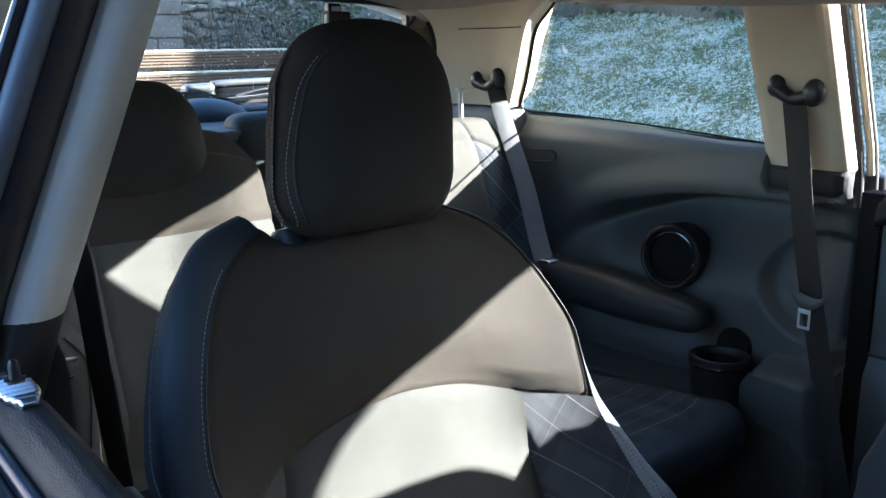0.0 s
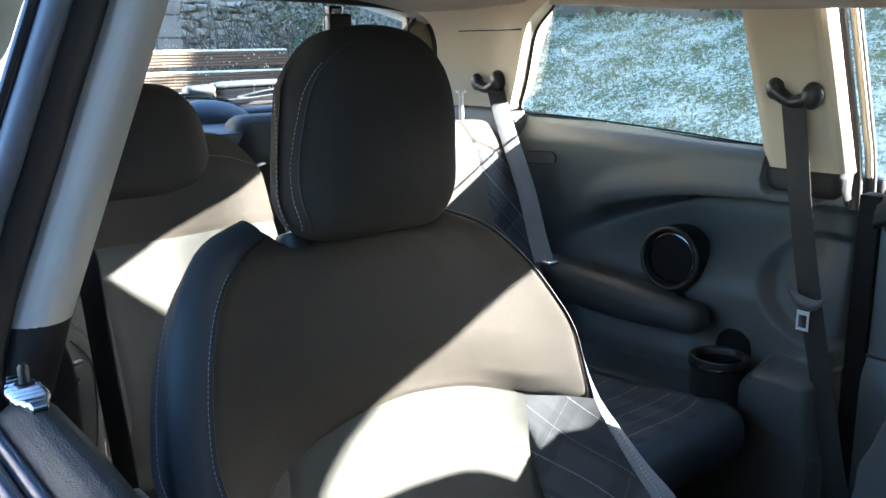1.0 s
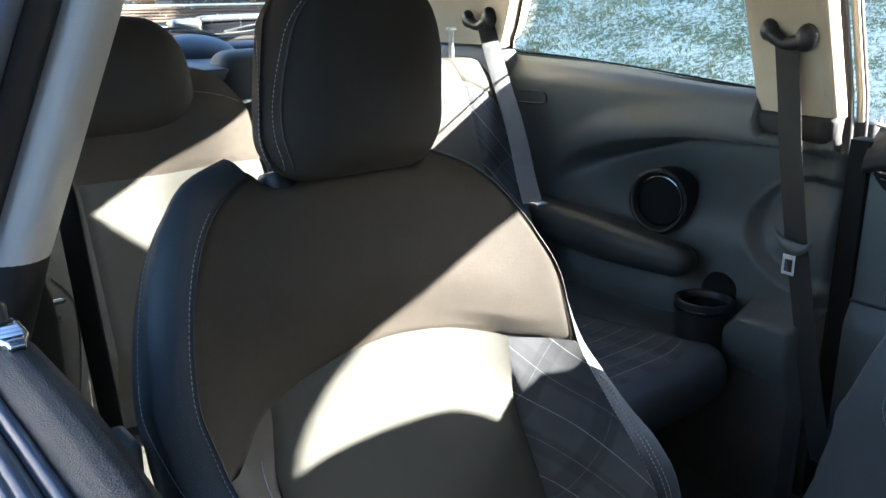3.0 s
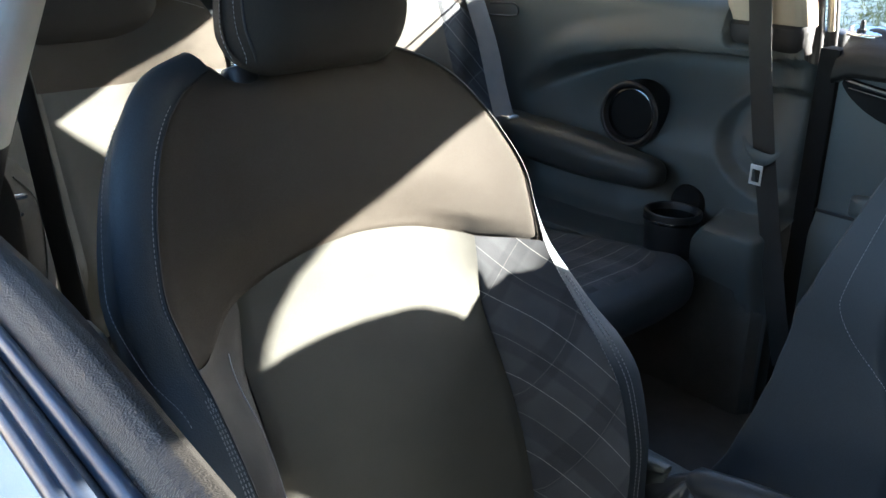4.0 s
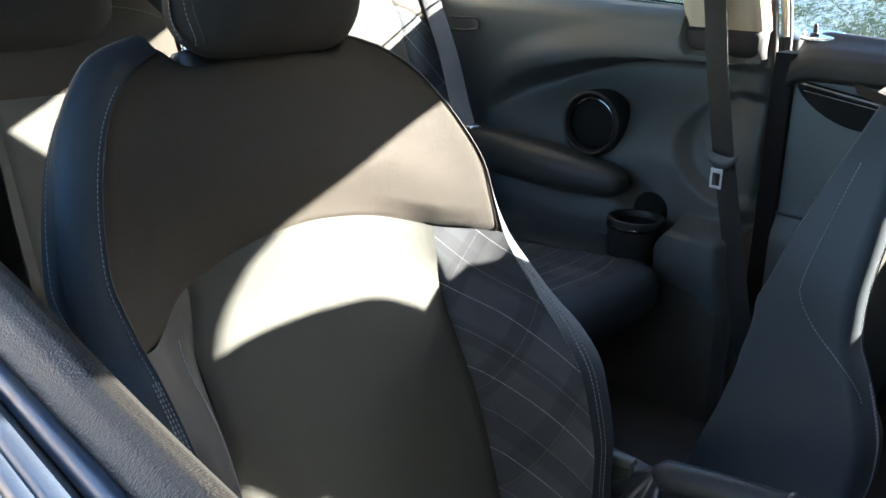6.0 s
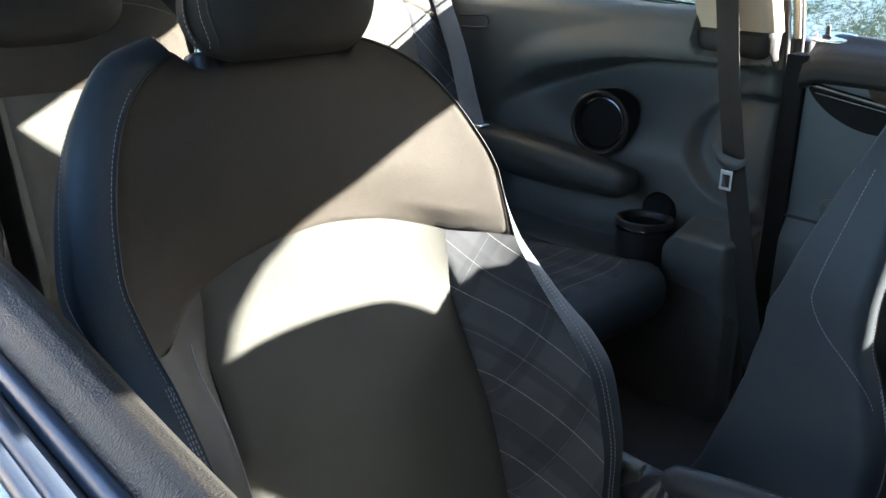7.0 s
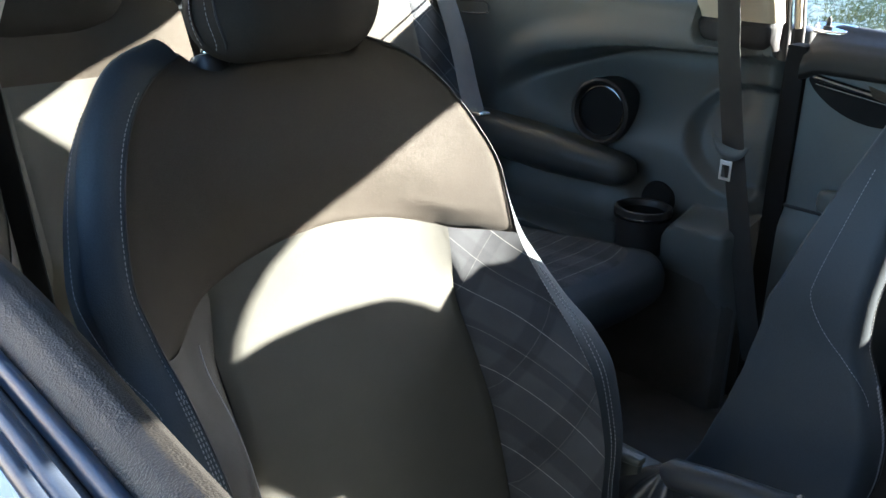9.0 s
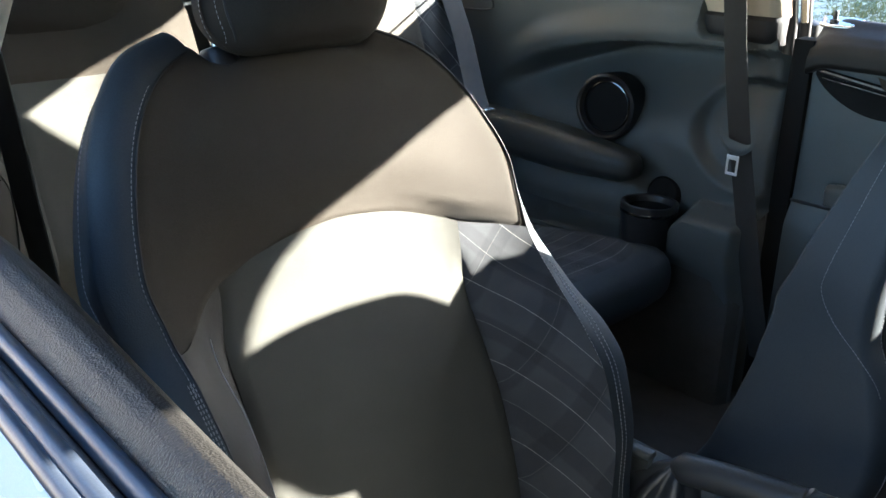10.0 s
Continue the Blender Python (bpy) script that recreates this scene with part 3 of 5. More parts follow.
def pillar(sgn):
    """Cream middle pillar trim with a rounded front edge, leaning inwards."""
    def f(s, t):
        z = (0.962 if sgn > 0 else 0.974) + t * 0.29
        lean = LEAN_IN * (z - 0.975)
        yf, yr = (0.068 if sgn > 0 else 0.050), (0.222 if sgn > 0 else 0.212)
        # section from the door side round the front edge along the inner face to the window side
        sec = [(0.692, yf + 0.020), (0.682, yf + 0.006), (0.668, yf + 0.002), (0.652, yf + 0.001), (0.642, yf + 0.004), (0.634, yf + 0.009), (0.629, yf + 0.017), (0.627, yf + 0.04), (0.626, (yf + yr) / 2), (0.628, yr - 0.02), (0.633, yr - 0.006), (0.643, yr), (0.665, yr + 0.004)]
        sec = sec if sgn > 0 else [(0.660 + 0.031 * math.cos(a), yf + 0.040 - 0.036 * math.sin(a)) for a in [math.pi * i / 14 for i in range(14)]] + [(0.6280, yf + 0.056)] + sec[8:]
        k = s * (len(sec) - 1)
        i = min(int(k), len(sec) - 2)
        a, b = Vector(sec[i]), Vector(sec[i + 1])
        p = a.lerp(b, k - i)
        sunk = 0.006 * math.exp(-(((p.y - 0.138) / 0.045) ** 2 + ((z - 1.098) / 0.028) ** 2) ** 2) if sgn > 0 else 0.0
        return Vector((sgn * (p.x - lean + sunk), p.y, z))
    t = thing("middle_pillar", (sgn * 0.62, 0.12, 0.95), "cream moulded trim on the pillar behind the door" if sgn > 0 else "cream pillar trim with its grey shade put into the colour", "pillar trim", kind="structure")
    part("upper_trim", grid(f, 72, 40), M["cream" if sgn > 0 else "grey"], t)

    def g(s, u):
        p = f(s, 0)
        q = Vector((p.x - sgn * ((0.007 * smooth(0, 0.12, u) - 0.02 * u ** 6) if sgn > 0 else -0.03 * u), p.y, p.z + 0.0005 - u * (0.051 if sgn > 0 else 0.09)))
        q.y = 0.125 + (q.y - 0.125) * (1.0 - 0.14 * u ** 3)
        return q
    part("lower_trim", grid(g, 40, 8), M["cap"], t, "black lower trim cap")
    part("core", rbox((sgn * 0.765, 0.125, 0.62), (0.05, 0.15, 0.66), 0.02), M["black"], t, "dark pillar core")
    # painted outside of the pillar and its rubber seals
    # far flange is cream to colour in sunlight; the near one stays rubber
    for nm, dx, dy, r, mt in (("door_seal", -0.012, 0.044, 0.011, "rubber"), ("flange", 0.008, 0.030, 0.006, "cream"), ("outer_seal", 0.022, 0.034, 0.010, "rubber")) if sgn > 0 else (("door_seal", -0.007, 0.037, 0.0185, "rubber"), ("flange", 0.004, 0.030, 0.006, "rubber"), ("outer_panel", 0.016, 0.026, 0.0115, "navy"), ("outer_edge", 0.032, 0.030, 0.006, "gloss")):
        pts = [(sgn * (0.69 + dx + 0.02 - LEAN_IN * (z - 0.975) * (1 if z > 0.975 else 0.25)), 0.036 + dy, z) for z in ((0.95, 1.0, 1.1, 1.2, 1.28) if nm == "flange" else (0.3, 0.5, 0.7, 0.85, 0.95, 1.0, 1.1, 1.2, 1.28))]
        part(nm, tube(pts, r, 10), M[mt], t)


pillar(1)
pillar(-1)
# flush black strip in place of the shaded recess and its rubber
bm = rbox((0.676, 0.031, 0.585), (0.04, 0.038, 0.69), 0.004, n=4)
solo("door_gap_strip", bm, M["matte"], "black strip standing for shade and rubber in the door gap", "seal", kind="structure")


def belt_guide(sgn, at, tilt, size=1.0):
    """Black two-lobed belt guide."""
    turn = Matrix.Rotation(radians(tilt), 3, "X")
    pts = [Vector((0, k * 0.031 * size, (-0.006 + 0.012 * abs(k) ** 1.5) * size)) for k in [-1 + i / 8 for i in range(17)]]
    bm = tube([Vector(at) + turn @ p for p in pts], [(0.0098 + 0.003 * abs(-1 + i / 8)) * size for i in range(17)], 14)
    for k, big in ((-1, 1.2), (1, 1.0)):
        m = bmesh.ops.create_uvsphere(bm, u_segments=20, v_segments=14, radius=1.0)
        for v in m["verts"]:
            v.co = Vector(at) + turn @ (Vector((v.co.x * 0.012, v.co.y * 0.0145, v.co.z * 0.018)) * size * big + Vector((0, k * 0.032 * size, 0.009 * size)))
    return bm


def side_panel():
    """Moulded panel beside the rear seat, with its hollow under a long brow."""
    w = thing("wall_far", (0.62, 0.45, 0.6), "dark grey moulded side panel beside the rear seat", "side panel", kind="structure")

    def brow(y):
        return curve([(0.05, 0.906), (0.15, 0.901), (0.3, 0.895), (0.38, 0.888), (0.46, 0.873), (0.56, 0.85), (0.64, 0.815), (0.70, 0.77)], y)

    def f(s, t):
        z0 = 0.22 + (0.795 - 0.018 * smooth(0.62, 0.28, 0.046 + 0.954 * s) - 0.10 * smooth(0.115, 0.05, 0.046 + 0.954 * s)) * t
        y, z = 0.046 + 0.954 * s, z0
        x = side_x(y) + 0.03 * smooth(0.028, 0.0, 0.954 * s) ** 2
        x += 0.035 * smooth(0.965, 1.02, z)                         # rounds over to the sill
        fade = smooth(0.74, 0.52, y)
        under = smooth(brow(y) + 0.004, brow(y) - 0.013 - 0.035 * smooth(0.35, 0.66, y), z)
        x += 0.105 * under * fade * (0.25 + 0.75 * smooth(0.08, 0.22, y)) * (0.10 + 0.90 * smooth(0.70, 0.885, z))
        x -= 0.013 * smooth(0.055, 0.0, abs(z - brow(y) - 0.022)) * fade
        # hollow behind the belt
        e = ((y - 0.085) / 0.138) ** 2 + ((z - 0.765) / (0.087 if z > 0.765 else 0.118)) ** 2
        x += 0.030 * smooth(1.08, 0.70, e)
        x += 0.035 * smooth(0.215, 0.201, y + 0.4 * max(0.0, 0.945 - z)) * smooth(0.914 - 0.03 * smooth(0.14, 0.10, y), 0.930, z)
        # ledge below
        x -= 0.075 * smooth(0.620, 0.592, z - 0.012 * smooth(0.3, 0.06, y) + 0.010 + 0.072 * smooth(0.165, 0.235, y)) - 0.03 * smooth(0.56, 0.42, z)
        x -= 0.03 * smooth(0.66, 0.56, z) * smooth(0.28, 0.4, y)
        return Vector((x, y, z))
    part("panel", grid(f, 210, 170), M["hard"], w)
    def low(s, t):
        y = 0.05 + 0.5 * s
        top = curve([(0.05, 0.44), (0.075, 0.475), (0.11, 0.49), (0.18, 0.497), (0.6, 0.497)], y)
        z = 0.215 + (top - 0.215) * t
        return Vector((f((y - 0.046) / 0.954, (z - 0.22) / 0.795).x - 0.004, y, z))
    part("foot_wall", rbox((0.69, 0.10, 0.34), (0.05, 0.16, 0.30), 0.01), M["carpet"], w, "black carpet behind the door gap")
    part("kick_carpet", grid(low, 40, 24), M["carpet"], w, "black carpet up to an arched edge")
    part("sill", grid(lambda s, t: Vector((side_x(0.2 + 0.8 * s) + 0.033 + 0.06 * t, 0.2 + 0.8 * s, 0.994 + 0.042 * s - 0.034 * t)), 30, 3), M["hard"], w, "sill top under the window")
    # armrest
    def arm(p):
        k = (0.49 - p.y - 0.49) / 0.42
        q = p.copy()
        tap = 1 - 0.30 * smooth(0.0, 0.22, -p.y) if p.y < 0 else 1.0
        q.z = p.z * tap + 0.03 * p.y
        q.x = p.x * (1 - 0.25 * smooth(0.05, 0.22, -p.y))
        return q
    part("armrest", rbox((0.582, 0.518, 0.664), (0.10, 0.46, 0.088), 0.038, seg=7, n=18, bend=arm), M["arm"], w, "padded dark armrest")
    # speaker
    sp = Vector((side_x(0.39) + 0.012, 0.401, 0.757))
    ax = Vector((-1, -0.12, 0.05)).normalized()
    spk = part("speaker", lathe([(0.066, -0.04), (0.0675, 0.010), (0.066, 0.020), (0.061, 0.0235), (0.057, 0.021), (0.0555, 0.014), (0.052, 0.009)], sp, ax, 64), M["black"], w, "round loudspeaker")
    part("ring", lathe([(0.0525, 0.009), (0.0515, 0.0125), (0.049, 0.013), (0.0475, 0.010), (0.047, 0.007)], sp, ax, 64), M["gloss"], spk, "glossy black ring")
    part("grille", lathe([(0.0478, 0.008), (0.03, 0.0095), (0.0001, 0.010)], sp, ax, 64), M["matte"], spk, "black cloth grille")
    # oval finger slot near the window
    bm = tube(spline([(side_x(0.74) - 0.003, 0.80, 0.940), (side_x(0.74) - 0.004, 0.75, 0.944), (side_x(0.72) - 0.004, 0.722, 0.944), (side_x(0.72) - 0.004, 0.712, 0.932), (side_x(0.72) - 0.004, 0.722, 0.920), (side_x(0.74) - 0.003, 0.80, 0.914)], 40), 0.0022, 6)
    part("slot_rim", bm, M["black"], w, "rim of an oval slot")
    # cup holder on the ledge
    c = Vector((0.564, 0.241, 0.601))
    cup = part("cup_holder", lathe([(0.049, -0.080), (0.0525, -0.02), (0.0555, 0.0), (0.0545, 0.006), (0.0515, 0.0075), (0.0475, 0.006), (0.045, 0.001), (0.0445, -0.01), (0.041, -0.075)], c, (0.02, 0.0, 1), 48), M["black"], w, "round black cup holder")
    part("ring", lathe([(0.0552, -0.012), (0.0562, -0.009), (0.0552, -0.006)], c, (0.02, 0, 1), 48), M["gloss"], cup)
    part("well", lathe([(0.0442, -0.006), (0.0435, -0.02), (0.0405, -0.076), (0.0001, -0.076)], c, (0.02, 0, 1), 48), M["matte"], cup, "dark inside of the cup")
    part("lug", lathe([(0.034, -0.02), (0.037, 0.0), (0.035, 0.010), (0.029, 0.016), (0.0001, 0.018)], Vector((0.632, 0.252, 0.607)), (-0.95, -0.1, 0.3), 40), M["matte"], w, "rounded lug behind the cup")


side_panel()
# the same side of the car by the camera
def near_panel():
    w = thing("wall_near", (-0.62, 0.45, 0.6), "brown-grey moulded side panel behind the door", "side panel", kind="structure")

    def skin(s, t):
        y, z = 0.085 + 0.19 * s, 0.30 + 0.69 * t
        return Vector((-side_x(y) - 0.03 * smooth(0.9, 1.02, z) - 0.06 * smooth(0.115, 0.085, y) + 0.12 * smooth(0.10, 0.45, y) * smooth(0.97, 0.86, z), y, z))
    part("panel", grid(skin, 60, 40), M["side_cloth"], w)
    rim = [skin((y - 0.085) / 0.19, (z - 0.3) / 0.69) + Vector((0.001, -0.001, 0)) for y, z in [(0.17 + 0.085 * math.cos(a), 0.835 + 0.085 * math.sin(a)) for a in [math.pi * (-0.45 + 0.75 * k / 40) for k in range(41)]]]
    part("hollow_rim", tube(rim, 0.0011, 6), M["hard"], w, "pale rim of a hollow")


near_panel()


def window(name, sgn):
    """Rear side window: gasket round a pane."""
    w = thing(name, (sgn * 0.6, 0.5, 1.1), "fixed rear side window with black rubber gasket", "window", kind="structure")
    def at(y, z):
        return Vector((sgn * (rail_x(z) + 0.014), y, z))
    loop = spline([at(0.20, 1.002), at(0.47, 1.018), at(0.70, 1.027), at(0.80, 1.026), at(0.832, 1.030), at(0.836, 1.045), at(0.805, 1.085), at(0.770, 1.137), at(0.720, 1.209), at(0.654, 1.256), at(0.60, 1.275), at(0.23, 1.27), at(0.204, 1.25), at(0.20, 1.002)], 140)
    part("gasket", tube([p - Vector((0, 0, 0.003)) for p in loop], 0.0019, 8), M["matte"], w)
    g = part("pane", grid(lambda s, t: at(0.20 + 0.65 * s, 0.995 + 0.285 * t), 2, 2), M["glass"], w)
    g.visible_shadow = False


window("window_1", 1)
window("window_2", -1)


def rear_pillar(sgn):
    """Cream trim between side window and rear window."""
    def edge(z):
        return curve([(1.0, 0.848), (1.035, 0.842), (1.045, 0.836), (1.085, 0.805), (1.137, 0.770), (1.209, 0.720), (1.253, 0.654), (1.32, 0.58)], z)
    t = thing("rear_pillar", (sgn * 0.55, 0.92, 1.1), "cream moulded rear pillar trim", "pillar trim", kind="structure")
    def f(s, u):
        z = 1.035 + 0.25 * u
        yf = curve([(1.035, 0.814), (1.102, 0.768), (1.149, 0.738), (1.203, 0.702), (1.24, 0.667), (1.253, 0.638), (1.29, 0.57)], z)
        yr = 1.20 - 0.25 * (z - 1.04)
        last = curve([(1.03, 1.0), (1.10, 0.85), (1.15, 0.66), (1.175, 0.66), (1.2, 0.67), (1.231, 0.705), (1.26, 0.81), (1.29, 1.0)], z)
        k = 0.012 * s / 0.2 if s < 0.2 else 0.012 + (s - 0.2) / 0.8 * (last - 0.012)
        y = yf + (yr - yf) * k
        x = 0.585 - 0.36 * (z - 1.04) - 0.07 * k * k - 0.03 * (1 - smooth(0.0, 0.3, k))
        back = 1 - min(1, s / 0.2)
        x += (rail_x(z) + 0.010 - x) * back
        y += (edge(z) + 0.004 - yf) * back
        return Vector((sgn * x, y, z))
    part("upper_trim", grid(f, 40, 14), M["cream"], t)
    def skin(s, u):
        z = 0.99 + 0.33 * u
        yf = curve([(0.99, 0.885), (1.045, 0.876), (1.055, 0.858), (1.073, 0.836), (1.173, 0.767), (1.253, 0.706), (1.32, 0.655)], z)
        k = max(0.0, (s - 0.2) / 0.8)
        p = Vector((0.655 - 0.36 * (z - 1.04) - 0.05 * k * k, yf + (1.27 - 0.4 * (z - 1.04) - yf) * k, z))
        if s < 0.2:
            p = p.lerp(Vector((rail_x(z) + 0.018, edge(z), z)), 1 - s / 0.2)
        p.x *= sgn
        return p
    part("outer_skin", grid(skin, 20, 24), M["cream"], t, "pale frame behind the pane")
    part("lower_trim", rbox((sgn * 0.600, 0.995, 0.908), (0.07, 0.33, 0.25), 0.02, seg=4), M["hard"], t, "dark lower trim")
    part("seam", tube([f(k, 0.705 - 0.01 * k) - Vector((sgn * 0.001, 0, 0)) for k in (0.24, 0.3, 0.45, 0.6, 0.8)], 0.0014, 6), M["piping"], t, "thin dark joint")


rear_pillar(1)
rear_pillar(-1)


def tailgate():
    t = thing("tailgate", (0, 1.35, 1.0), "car tailgate with a heated rear window", "tailgate", kind="structure")
    def at(x, z):
        return Vector((x, 1.44 - 1.25 * (z - 1.03) - 0.35 * x * x, z))
    loop = spline([at(-0.5, 1.045), at(0, 1.035), at(0.5, 1.045), at(0.53, 1.07), at(0.497, 1.2), at(0.455, 1.262), at(0, 1.285), at(-0.46, 1.265), at(-0.51, 1.2), at(-0.53, 1.07), at(-0.5, 1.045)], 100)
    part("gasket", tube(loop, 0.007, 8), M["rubber"], t)
    part("surround", tube([p + Vector((0.035 * (1 if p.x > 0 else -1) * smooth(0.3, 0.5, abs(p.x)), -0.015, 0.03 * (1 if p.z > 1.15 else -1))) for p in loop], 0.026, 10), M["cream"], t, "cream inner surround")
    part("lower_panel", rbox((0, 1.46, 0.77), (1.12, 0.06, 0.52), 0.02), M["hard"], t)
    part("inner_ledge", rbox((0, 1.36, 1.015), (1.0, 0.10, 0.035), 0.015, seg=3, n=8), M["satin"], t)
    g = part("pane", grid(lambda s, u: at(-0.53 + 1.06 * s, 1.03 + 0.26 * u), 16, 4), M["glass"], t)
    g.visible_shadow = False
    part("corner_seal", tube(spline([(0.43, 1.112, 1.274), (0.47, 1.112, 1.267), (0.489, 1.112, 1.256), (0.494, 1.112, 1.233), (0.494, 1.112, 1.205), (0.495, 1.125, 1.15)], 24), 0.004, 8), M["rubber"], t, "black corner seal")
    part("corner_strip", tube(spline([(0.483, 1.095, 1.257), (0.505, 1.095, 1.251), (0.527, 1.095, 1.239), (0.548, 1.095, 1.222), (0.561, 1.095, 1.196), (0.568, 1.095, 1.161), (0.570, 1.095, 1.138)], 24), [0.002 + 0.006 * min(1, k / 12) for k in range(24)], 8), M["rubber"], t, "black corner strip")
    inner = spline([(0.43, 1.117, 1.274), (0.47, 1.117, 1.267), (0.489, 1.117, 1.256), (0.494, 1.117, 1.233), (0.494, 1.117, 1.205), (0.495, 1.13, 1.15)], 21)
    outer = spline([(0.50, 1.122, 1.285), (0.55, 1.122, 1.262), (0.59, 1.122, 1.235), (0.605, 1.122, 1.205), (0.615, 1.122, 1.163), (0.618, 1.13, 1.13)], 21)
    part("corner_trim", grid(lambda u, v: Vector(inner[round(v * 20)]).lerp(Vector(outer[round(v * 20)]), u) - Vector((0, 0.012 * math.sin(math.pi * u), 0)), 8, 20), M["cream"], t, "cream corner trim beside the pane")
    rnd = random.Random(3)
    bm = bmesh.new()
    for _ in range(420):
        x, z = rnd.uniform(-0.1, 0.52), 1.06 + 0.19 * rnd.random() ** 0.7
        r = rnd.choice((0.0008, 0.001, 0.0013, 0.0018))
        m = bmesh.ops.create_uvsphere(bm, u_segments=6, v_segments=4, radius=r)
        bmesh.ops.translate(bm, vec=at(x, z) + Vector((0, 0.003, 0)), verts=m["verts"])
    part("water_drops", bm, M["frost"], t, "frozen drops on the pane")["kind"] = "stuff"
    clip = part("lamp_housing", rbox((0.287, 1.10, 1.228), (0.06, 0.03, 0.045), 0.006), M["black"], t, "black housing at the window's top")
    part("bracket", rbox((0.283, 1.11, 1.253), (0.034, 0.02, 0.03), 0.004), M["black"], clip)
    part("bracket_face", rbox((0.283, 1.097, 1.254), (0.022, 0.006, 0.014), 0.002), M["white_plastic"], clip, "pale grey face")
    part("edge", tube([(0.250, 1.10, 1.20), (0.250, 1.10, 1.243), (0.256, 1.10, 1.248), (0.318, 1.10, 1.248), (0.324, 1.10, 1.24)], 0.0025, 6), M["white_plastic"], clip, "pale rim")


tailgate()


def wiper():
    w = thing("rear_wiper", (0.2, 1.5, 1.06), "dark rear wiper, sky sheen coloured onto its top", "wiper")

    def bow(p):
        return p + Vector((0, 0, 0.004 - 0.12 * p.x * p.x))
    part("cover", rbox((0.105, 1.47, 1.072), (0.076, 0.05, 0.026), 0.012, seg=4, n=8, bend=lambda p: p + Vector((0, 0, 0.05 * p.x))), M["sky_sheen"], w, "smooth motor cover with sky sheen put into its grey")
    part("arm_top", rbox((0.285, 1.472, 1.081), (0.285, 0.036, 0.016), 0.0075, seg=3, n=12, bend=bow), M["sky_sheen"], w, "arm top with sky sheen put into its grey")
    part("arm", rbox((0.29, 1.474, 1.058), (0.28, 0.024, 0.034), 0.010, seg=3, n=12, bend=bow), M["gloss"], w, "glossy black arm")
    part("blade", tube(spline([(0.20, 1.455, 1.052), (0.27, 1.453, 1.064), (0.34, 1.453, 1.070), (0.42, 1.453, 1.072)], 16), 0.0035, 8), M["steel"], w, "bright edge of the blade")
    part("blade_holder", tube(spline([(0.17, 1.452, 1.046), (0.25, 1.450, 1.050), (0.33, 1.450, 1.056), (0.42, 1.450, 1.056)], 16), 0.0028, 8), M["steel"], w, "thin bright holder")
    part("base_seal", tube(spline([(0.02, 1.44, 1.062), (0.10, 1.44, 1.058), (0.16, 1.44, 1.044), (0.21, 1.44, 1.030), (0.31, 1.44, 1.026), (0.44, 1.44, 1.026)], 24), 0.007, 8), M["matte"], w, "black seal under the arm")


wiper()
bm = rbox((0, 1.2, 0.985), (1.02, 0.36, 0.03), 0.012, seg=3, n=10, bend=lambda p: p + Vector((0, 0, 0.012 * math.cos(p.x * 3))))
solo("parcel_shelf", bm, M["satin"], "dark parcel shelf behind the rear seats", "shelf")
bm = bmesh.new()
bmesh.ops.create_uvsphere(bm, u_segments=40, v_segments=24, radius=1.0, matrix=Matrix.Translation((0.04, 1.30, 0.998)) @ Matrix.Diagonal((0.115, 0.09, 0.062, 1)))
solo("shelf_hump", bm, M["satin"], "smooth rounded dark hump on the rear ledge", "trim", kind="structure")


